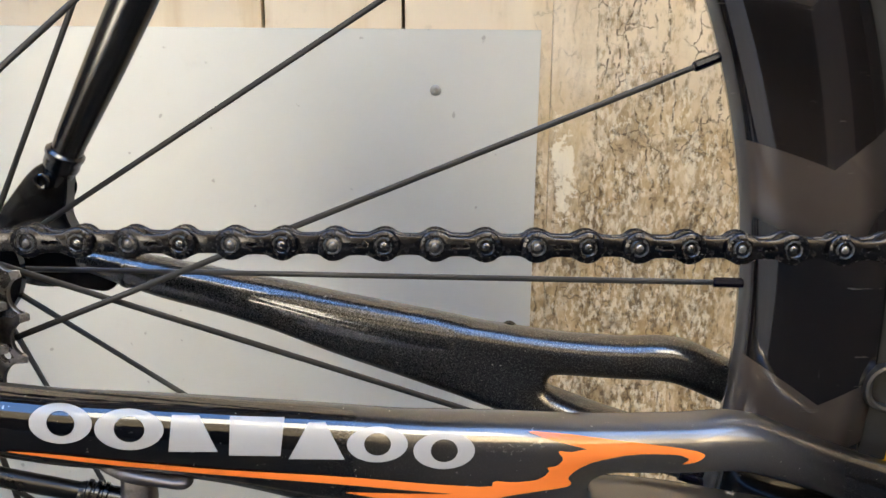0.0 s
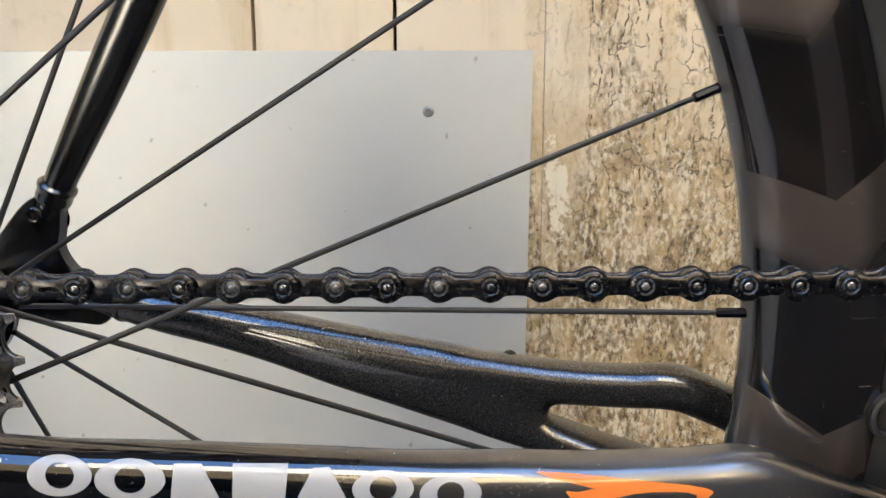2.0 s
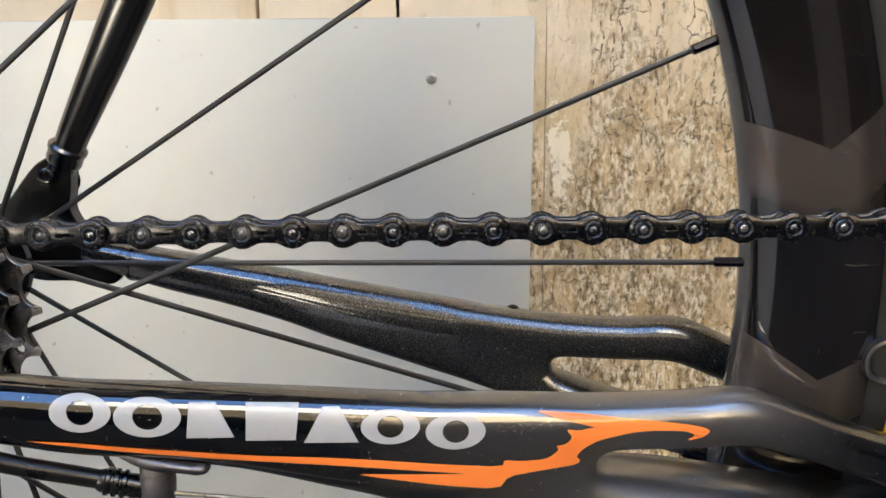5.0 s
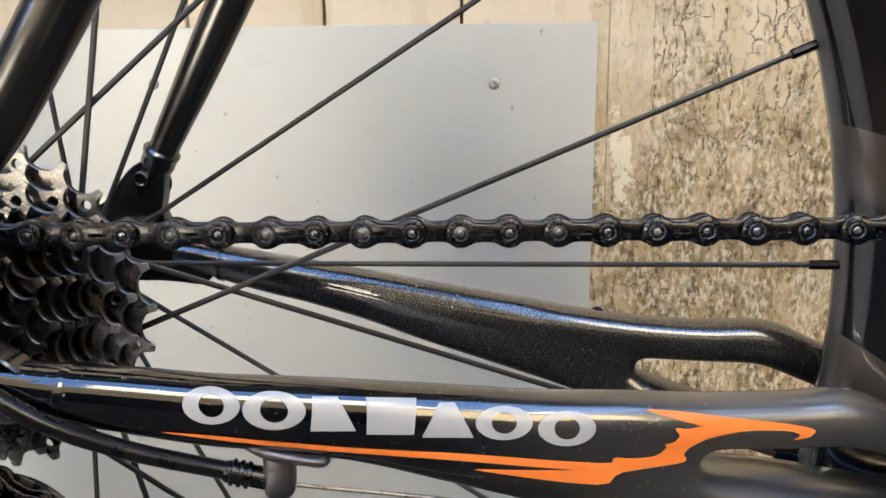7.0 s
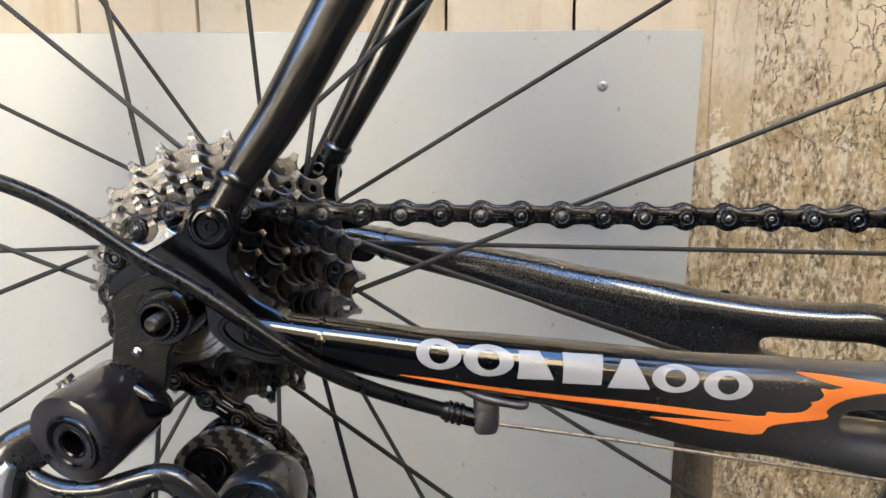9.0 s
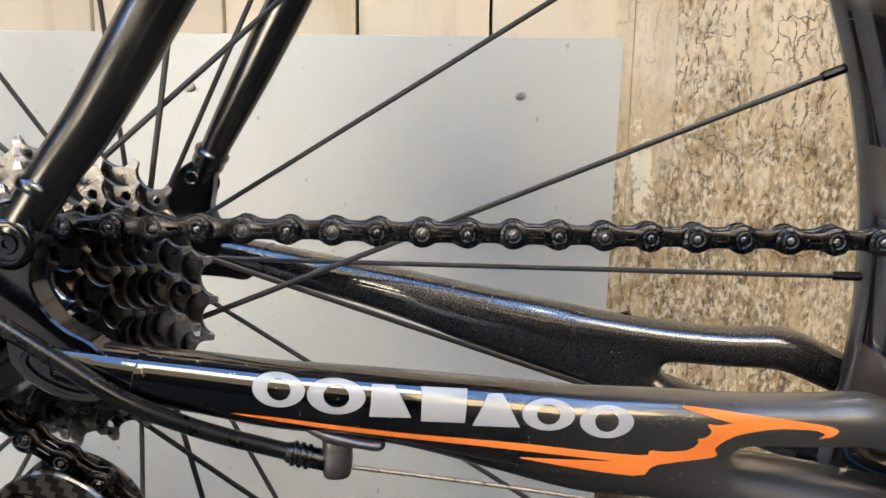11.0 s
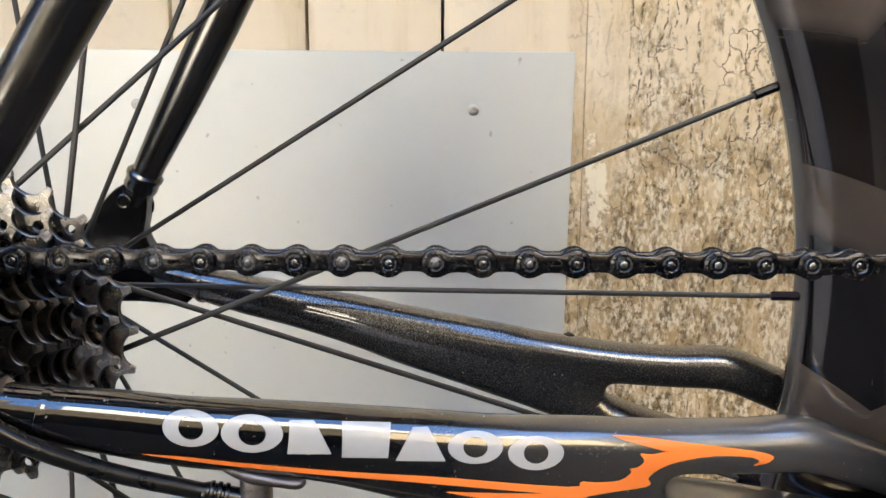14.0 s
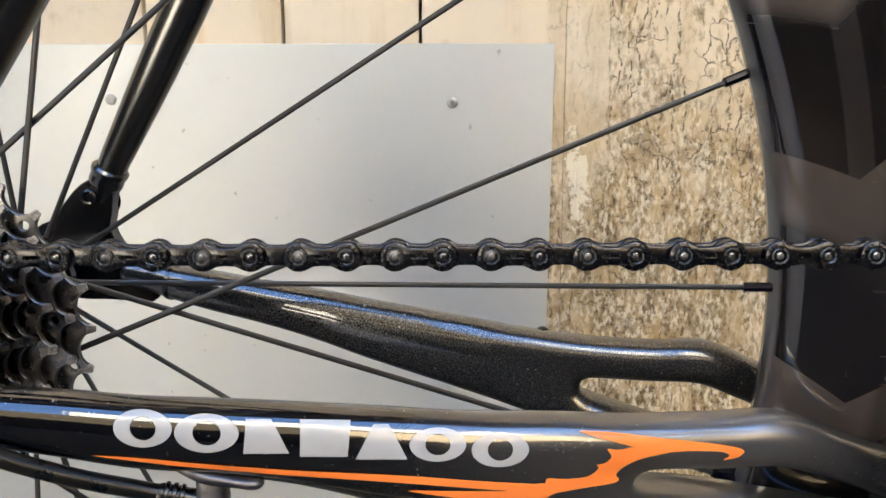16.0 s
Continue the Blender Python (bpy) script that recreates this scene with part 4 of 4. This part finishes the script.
def sprocket_outline(n, turn):
    r = 0.0127 / (2 * math.sin(math.pi / n))
    out, step = [], 2 * math.pi / n
    for k in range(n):
        a = turn + k * step
        for du in (-0.37, -0.345, -0.29, -0.2, -0.1, 0.0, 0.1, 0.2, 0.29, 0.345, 0.37):
            rr, b = r - 0.0037 * math.sqrt(max(0.0, 1 - (du / 0.39) ** 2)) + 0.0006, a + du * step
            out.append((rr * math.cos(b), rr * math.sin(b)))
        for up, du in ((0.0002, 0.39), (0.0005, 0.42), (0.0005, 0.58), (0.0002, 0.61)):
            rr, b = r + up, a + du * step
            out.append((rr * math.cos(b), rr * math.sin(b)))
    return out, r


def tooth_cap(bm, r, at, step):
    """The chamfered, rubbed tip of one tooth."""
    ring = []
    for up, half, y in ((-0.0006, 0.105, 0.00108), (0.0006, 0.098, 0.00104), (0.0019, 0.070, 0.00030)):
        ring.append([bm.verts.new(((r + up) * math.cos(at + s * half * step), yy, (r + up) * math.sin(at + s * half * step))) for s, yy in ((-1, -y), (1, -y), (1, y), (-1, y))])
    faces = [bm.faces.new([p[k], p[(k + 1) % 4], q[(k + 1) % 4], q[k]]) for p, q in zip(ring, ring[1:]) for k in range(4)] + [bm.faces.new(ring[-1])]
    for f in faces:
        f.material_index = 1


for i, n in enumerate(TEETH):
    turn = {19: radians(8.75), 21: radians(2.85), 23: radians(-2.85), 25: radians(7.0)}.get(n, radians(90) + i * 0.21)
    if n == 15:
        turn = radians(90) + math.asin(0.0057 / 0.030)
    outline, r = sprocket_outline(n, turn)
    holes = [circle(0, 0, max(0.0165, r - 0.021), 40)[::-1]]
    if i >= 6:
        step = 2 * math.pi / n
        for k in range(n):
            if (k * 7 + i) % 3:
                a = turn + (k + 0.5) * step
                holes.append(circle((r - 0.0041) * math.cos(a), (r - 0.0041) * math.sin(a), 0.0015, 10)[::-1])
    bm = slab(bmesh.new(), outline, holes, -0.0010, 0.0010, 0.00025)
    bm.normal_update()
    for f in bm.faces:
        at = f.calc_center_median()
        f.material_index = 1 if abs(f.normal.y) < 0.9 and math.hypot(at.x, at.z) > r + 0.0002 else 0
    for k in range(n):
        tooth_cap(bm, r, turn + (k + 0.5) * 2 * math.pi / n, 2 * math.pi / n)
    # Smaller sprockets and their teeth take the copy with shade in its colour.
    ob = part("sprocket", bm, M_ALLOY if i < 1 else M_GREASY_SHADED if i < 7 else M_SPROCKET, None, "")
    ob.data.materials.append(M_RUBBED if i >= 7 else M_SPROCKET if i >= 3 else M_GREASY_SHADED)
    ob.location = (0, FIRST + i * PITCH, 0.3372)
    ob.parent = cassette
    ob.matrix_parent_inverse = cassette.matrix_basis.inverted()
part("lockring", lathe(bmesh.new(), [(-0.0600, 0.010), (-0.0645, 0.010), (-0.0650, 0.0125), (-0.0650, 0.0142), (-0.0635, 0.0146), (-0.0635, 0.0160), (-0.0650, 0.0164), (-0.0650, 0.0185), (-0.0630, 0.0195), (-0.0600, 0.0195)], 48, Matrix.Translation(AXLE)), M_ALLOY, cassette, "bright alloy lockring")
part("freehub_body", lathe(bmesh.new(), [(-0.0595, 0.010), (-0.0595, 0.0172), (-0.0235, 0.0172), (-0.0210, 0.030), (-0.0195, 0.030), (-0.0195, 0.010)], 40, Matrix.Translation(AXLE)), M_SATIN, cassette, "black freehub body and sprocket carrier")

# ---- chain ----
chain = assembly("chain", "black greasy bicycle chain with bright pins", (0, -0.051, 0.336))
CHAIN_Y, CHAIN_Z, LINK = -0.0510, 0.3650, 0.0127
WRAP = 0.0290


def plate_loop(half, r, waist, n=9):
    """The waisted outline of a link plate, pins at -half and +half."""
    out = []
    for sx in (1, -1):
        for k in range(n):
            a = radians(-112 + k * 224 / (n - 1)) + (0 if sx > 0 else math.pi)
            out.append((sx * half + r * math.cos(a), r * math.sin(a)))
        out.append((sx * half * 0.36, waist * sx * 1.04))
        out.append((0, waist * sx))
        out.append((-sx * half * 0.36, waist * sx * 1.04))
    return out


def slot_loop(half, h):
    return [(-half, -h), (-half - h * 0.7, 0), (-half, h), (half, h), (half + h * 0.7, 0), (half, -h)]


bm = bmesh.new()
for y0, y1 in ((-0.0034, -0.0021), (0.0021, 0.0034)):
    slab(bm, plate_loop(LINK / 2, 0.0041, 0.0025, 13), [slot_loop(0.0021, 0.00042)], y0, y1, 0.00055, 0.3)
    for sx in (-1, 1):
        yy = y0 if y0 < 0 else y1
        s = -1 if y0 < 0 else 1
        lathe(bm, [(0, 0.0028), (s * 0.00025, 0.0027), (s * 0.00025, 0.0025), (0, 0.0024)], 20, Matrix.Translation((sx * LINK / 2, yy, 0)))
for sx in (-1, 1):
    # stamped strokes round the outer half of each pin
    for k in (-66, -44, -26, 0, 24, 46, 68):
        a = radians(k) + (0 if sx > 0 else math.pi)
        stroke = bmesh.new()
        box(stroke, 0.0029, 0.0036, -0.0037, -0.0033, -0.00020, 0.00020, 0.00008)
        stroke.transform(Matrix.Translation((sx * LINK / 2, 0, 0)) @ Matrix.Rotation(-a, 4, "Y"))
        held = bpy.data.meshes.new("stroke")
        stroke.to_mesh(held)
        stroke.free()
        bm.from_mesh(held)
        bpy.data.meshes.remove(held)
n_plate = len(bm.faces)
for sx in (-1, 1):
    lathe(bm, [(-0.00365, 0.0), (-0.0036, 0.0006), (-0.0034, 0.0010), (-0.0030, 0.0012), (-0.0027, 0.0013), (-0.0027, 0.0016), (-0.0036, 0.0018), (-0.0038, 0.0020), (-0.0035, 0.0023), (-0.0022, 0.0023), (0.0036, 0.0018), (0.0036, 0)], 18, Matrix.Translation((sx * LINK / 2, 0, 0)))
for i, f in enumerate(bm.faces):
    f.material_index = 1 if i >= n_plate else 0
ME_OUTER = mesh_of("outer_link", bm, M_CHAIN, 62)
ME_OUTER.materials.append(M_PIN)
bm = bmesh.new()
for y0, y1 in ((-0.0020, -0.0012), (0.0012, 0.0020)):
    slab(bm, plate_loop(LINK / 2, 0.0040, 0.0025), (), y0, y1, 0.00030)
for sx in (-1, 1):
    lathe(bm, [(-0.0013, 0), (-0.0013, 0.0038), (0.0013, 0.0038), (0.0013, 0)], 18, Matrix.Translation((sx * LINK / 2, 0, 0)))
ME_INNER = mesh_of("inner_link", bm, M_CHAIN, 62)


def chain_pins():
    """Pin centres from the front of the upper run, over the sprocket and down to the guide pulley."""
    pins = [Vector((0.0697 + LINK * k, CHAIN_Y, CHAIN_Z)) for k in range(22, -6, -1)]
    down, pull, pr = Vector((-0.01515, CHAIN_Y, 0.3113)), Vector((0.0127, CHAIN_Y, 0.2665)), 0.0212
    leave = pull + Vector((0.0118, 0, 0.0192))
    path = [Vector((x, CHAIN_Y, CHAIN_Z)) for x in (0.02, 0.01, 0.0)]
    path += [Vector((WRAP * math.cos(radians(a)), CHAIN_Y, 0.336 + WRAP * math.sin(radians(a)))) for a in range(92, 238, 2)]
    path += [down.lerp(leave, i / 20) for i in range(21)]
    path += [pull + Vector((pr * math.cos(radians(a)), 0, pr * math.sin(radians(a)))) for a in range(56, -31, -2)]
    last = path[-1]
    path += [last + Vector((0.0022 * -0.5, 0, -0.002)) * i for i in range(1, 20)]
    at = pins[-1]
    i = 0
    while i < len(path) and path[i].x > at.x:
        i += 1
    while i < len(path):
        while i < len(path) and (path[i] - at).length < LINK:
            i += 1
        if i < len(path):
            a, b = path[i - 1], path[i]
            lo, hi = 0.0, 1.0
            for _ in range(24):
                mid = (lo + hi) / 2
                lo, hi = (mid, hi) if (a.lerp(b, mid) - at).length < LINK else (lo, mid)
            at = a.lerp(b, lo)
            pins.append(at)
    return pins


PINS = chain_pins()
for i, (a, b) in enumerate(zip(PINS, PINS[1:])):
    d = b - a
    m = Matrix.Translation((a + b) / 2) @ Matrix.Rotation(-math.atan2(d.z, d.x), 4, "Y")
    shared("outer_link" if i % 2 else "inner_link", ME_OUTER if i % 2 else ME_INNER, chain, m)

# ---- rear derailleur ----
mech = assembly("rear_derailleur", "black and polished rear derailleur with woven carbon cage under the dropout", (-0.017, -0.08, 0.3065))
K = along((-0.0144, -0.0735, 0.3090), (-0.0205, -0.1002, 0.3052))
knuckle = part("upper_knuckle", lathe(bmesh.new(), [(0, 0), (0, 0.0122), (0.0012, 0.0134), (0.0030, 0.0141), (0.0200, 0.0144), (0.0250, 0.0144), (0.0270, 0.0138), (0.0277, 0.0126), (0.0278, 0.0080), (0.0278, 0.0056), (0.0190, 0.0050), (0.0190, 0.0)], 48, K), M_KNUCKLE, mech, "glossy dark grey upper knuckle")
KB = Matrix.Translation((0.0016, 0, -0.0002)) @ K
part("pivot_bolt", lathe(bmesh.new(), [(0.0270, 0.0092), (0.0284, 0.0090), (0.0289, 0.0085), (0.0289, 0.0078), (0.0283, 0.0070), (0.0280, 0.0052), (0.0283, 0.0044), (0.0280, 0.0037), (0.0268, 0.0034), (0.0200, 0.0033), (0.0200, 0.0)], 48, KB), M_SATIN, mech, "black hollow pivot bolt")
part("spur", sweep(bmesh.new(), [(-0.0080, -0.083, 0.3130, 0.005, 0.006), (-0.0030, -0.083, 0.3110, 0.005, 0.005), (0.0012, -0.083, 0.3090, 0.003, 0.0035), (0.0030, -0.083, 0.3080, 0.001, 0.001)], 16, 2.4, 4), M_SATIN, mech)
part("limit_screw", lathe(bmesh.new(), [(0, 0), (0, 0.0013), (0.0025, 0.0013), (0.0025, 0.0027), (0.0042, 0.0027), (0.0042, 0)], 14, along((-0.0236, -0.090, 0.3172), (-0.0262, -0.0905, 0.3212))), M_ALLOY, mech, "small bright screw")
part("rear_arm", sweep(bmesh.new(), [(-0.0270, -0.0900, 0.3040, 0.0040, 0.0060), (-0.0340, -0.0930, 0.3015, 0.0045, 0.0072), (-0.0420, -0.0960, 0.2960, 0.0050, 0.0075), (-0.0465, -0.0960, 0.2860, 0.0050, 0.0075), (-0.0470, -0.0950, 0.2700, 0.0050, 0.0075), (-0.0440, -0.0930, 0.2550, 0.0045, 0.0060)], 28, 2.6, 6), M_LACQUER, mech, "glossy dark curved arm with a bright face")
# Bright piece for the arm's worn metal and its highlight together.
part("arm_badge", sweep(bmesh.new(), [(-0.0385, -0.1003, 0.2975, 0.0010, 0.0022), (-0.0420, -0.1010, 0.2920, 0.0012, 0.0040), (-0.0440, -0.1012, 0.2830, 0.0012, 0.0046), (-0.0440, -0.1008, 0.2720, 0.0010, 0.0040)], 16, 2.4, 6), M_ALLOY, mech, "polished worn metal patch with the arm's highlight built in")
LINKAGE = [(-37, 297), (-34.4, 292.2), (-27, 289.0), (-20.8, 288.3), (-13, 289.2), (-6.9, 291.4), (1.8, 294.6), (7.5, 294.6), (12.5, 291.5), (17, 286.5), (24, 279), (22, 262), (0, 254), (-28, 262), (-40, 274), (-41, 288)]
part("outer_linkage", slab(bmesh.new(), smooth_loop(LINKAGE, 5), [circle(0.0035, 0.2845, 0.0042, 18)[::-1]], -0.0968, -0.0915, 0.0012), M_LACQUER, mech, "polished dark metal linkage plate with a swept edge")
part("linkage_edge", sweep(bmesh.new(), [(-0.0360, -0.0960, 0.2965, 0.0020, 0.0016), (-0.0340, -0.0965, 0.2925, 0.0026, 0.0022), (-0.0275, -0.0968, 0.2895, 0.0030, 0.0026), (-0.0208, -0.0968, 0.2888, 0.0030, 0.0026), (-0.0130, -0.0968, 0.2897, 0.0030, 0.0026), (-0.0069, -0.0968, 0.2918, 0.0030, 0.0027), (0.0018, -0.0966, 0.2945, 0.0030, 0.0028), (0.0078, -0.0962, 0.2944, 0.0030, 0.0028), (0.0135, -0.0955, 0.2908, 0.0030, 0.0028), (0.0185, -0.0945, 0.2850, 0.0028, 0.0026), (0.0240, -0.0930, 0.2780, 0.0024, 0.0022)], 20, 2.0, 6), M_LACQUER, mech, "rounded polished dark metal edge")
part("linkage_face", slab(bmesh.new(), smooth_loop([(-33, 285), (-26, 284), (-16, 283.5), (-8, 285), (-6, 277), (-14, 268), (-28, 270), (-34, 277)], 5), (), -0.0976, -0.0966, 0.0004), M_ALLOY, mech, "polished metal face")
CAGE = [(-8.0, 279.2), (-2.5, 287.4), (5.0, 292.2), (13.0, 293.6), (21.5, 290.6), (28.5, 285.0), (33.5, 276.5), (36.0, 264.0), (31.0, 244.0), (18.0, 236.0), (10.0, 246.0), (0.0, 252.0), (-8.0, 263.0)]
cage = part("outer_cage", slab(bmesh.new(), smooth_loop(CAGE, 5), (), -0.0612, -0.0590, 0.0006), M_WEAVE, mech, "woven carbon cage plate")
part("inner_cage", slab(bmesh.new(), smooth_loop([(x, z - 1.5) for x, z in CAGE], 5), (), -0.0440, -0.0422, 0.0005), M_WEAVE, mech, "woven carbon cage plate")
outline, r = sprocket_outline(11, 0.3)
pulley = slab(bmesh.new(), outline, [circle(0, 0, 0.004, 16)[::-1]], -0.0012, 0.0012, 0.0003)
ob = part("guide_pulley", pulley, M_SATIN, None, "black toothed guide pulley")
ob.location = (0.0127, CHAIN_Y, 0.2665)
ob.parent = mech
ob.matrix_parent_inverse = mech.matrix_basis.inverted()
boss = part("pulley_boss", lathe(bmesh.new(), [(-0.0425, 0), (-0.0425, 0.0088), (-0.0616, 0.0078), (-0.0620, 0.0084), (-0.0630, 0.0085), (-0.0634, 0.0080), (-0.0634, 0.0062), (-0.0630, 0.0056), (-0.0630, 0.0042), (-0.0648, 0.0038), (-0.0648, 0.0020), (-0.0630, 0.0018), (-0.0630, 0)], 36, Matrix.Translation((0.0048, 0, 0.2790))), M_SATIN, mech, "black ringed pulley boss")
part("lower_knuckle", lathe(bmesh.new(), [(-0.0615, 0), (-0.0615, 0.0120), (-0.0660, 0.0130), (-0.0780, 0.0133), (-0.0820, 0.0127), (-0.0836, 0.0114), (-0.0836, 0.0100), (-0.0828, 0.0094), (-0.0828, 0.0050), (-0.0840, 0.0044), (-0.0840, 0)], 48, Matrix.Translation((0.0265, 0, 0.2745))), M_LACQUER, mech, "glossy black lower knuckle")
boot = [(0, 0), (0, 0.0030)]
for i in range(4):
    boot += [(0.018 + 0.0022 * i, 0.0036), (0.0185 + 0.0022 * i, 0.0044), (0.0198 + 0.0022 * i, 0.0044), (0.0201 + 0.0022 * i, 0.0036)]
boot += [(0.031, 0.0042), (0.0330, 0.0042), (0.0332, 0)]
part("ferrule_boot", lathe(bmesh.new(), boot, 24, along((-0.0890, -0.0900, 0.3062), (-0.0630, -0.0900, 0.2848))), M_HOUSING, mech, "black rubber cable boot")
part("barrel_adjuster", lathe(bmesh.new(), [(0, 0), (0, 0.0058), (0.0010, 0.0066), (0.0110, 0.0066), (0.0120, 0.0055), (0.0120, 0.0035), (0.0200, 0.0035), (0.0200, 0)], 6, along((-0.0645, -0.0900, 0.2860), (-0.0450, -0.0915, 0.2700))), M_ALLOY, mech, "bright faceted barrel adjuster")

# ---- gear cable ----
cable = assembly("gear_cable", "black gear cable housing looping to the rear derailleur", (0.0, -0.088, 0.35))
HOUSE = [(0.0890, -0.0650, 0.3030), (0.0800, -0.0675, 0.3062), (0.0622, -0.0745, 0.3142), (0.0454, -0.0810, 0.3243), (0.0293, -0.0840, 0.3363), (0.0135, -0.0860, 0.3477), (-0.0019, -0.0880, 0.3572), (-0.0169, -0.0900, 0.3681), (-0.0317, -0.0920, 0.3763),
         (-0.0465, -0.0940, 0.3812), (-0.0622, -0.0950, 0.3821), (-0.0900, -0.0955, 0.3760), (-0.1120, -0.0950, 0.3570), (-0.1180, -0.0940, 0.3350), (-0.1080, -0.0920, 0.3190), (-0.0900, -0.0900, 0.3060)]
part("housing", sweep(bmesh.new(), [(*p, 0.0024, 0.0024) for p in HOUSE], 18, 2.0, 8), M_HOUSING, cable, "matt black cable housing")
ferrule = [(0, 0), (0, 0.0026), (0.001, 0.0030)]
for i in range(3):
    ferrule += [(0.0015 + 0.0020 * i, 0.0030), (0.0018 + 0.0020 * i, 0.0036), (0.0027 + 0.0020 * i, 0.0036), (0.0030 + 0.0020 * i, 0.0030)]
ferrule += [(0.0115, 0.0030), (0.0115, 0)]
part("ferrule", lathe(bmesh.new(), ferrule, 20, along((0.0838, -0.0663, 0.3046), (0.0952, -0.0642, 0.3012))), M_HOUSING, cable, "ribbed black ferrule")
part("inner_wire", sweep(bmesh.new(), [(0.0970, -0.0642, 0.3000, 0.0006, 0.0006), (0.1450, -0.0620, 0.2938, 0.0006, 0.0006), (0.1960, -0.0600, 0.2865, 0.0006, 0.0006), (0.3300, -0.0540, 0.2680, 0.0006, 0.0006)], 10, 2.0, 4), M_CABLE, cable, "bare wire")

# ---- boards of the wall, last ----
SEAMS = [0.057 - 0.0895 * k for k in range(29, 0, -1)] + [0.057, 0.146, 0.241] + [0.241 + 0.2 * k for k in range(1, 12)]
for a, b in zip(SEAMS, SEAMS[1:]):
    gap_a, gap_b = (0.00014 if abs(s - 0.241) < 0.001 else 0.0011 for s in (a, b))
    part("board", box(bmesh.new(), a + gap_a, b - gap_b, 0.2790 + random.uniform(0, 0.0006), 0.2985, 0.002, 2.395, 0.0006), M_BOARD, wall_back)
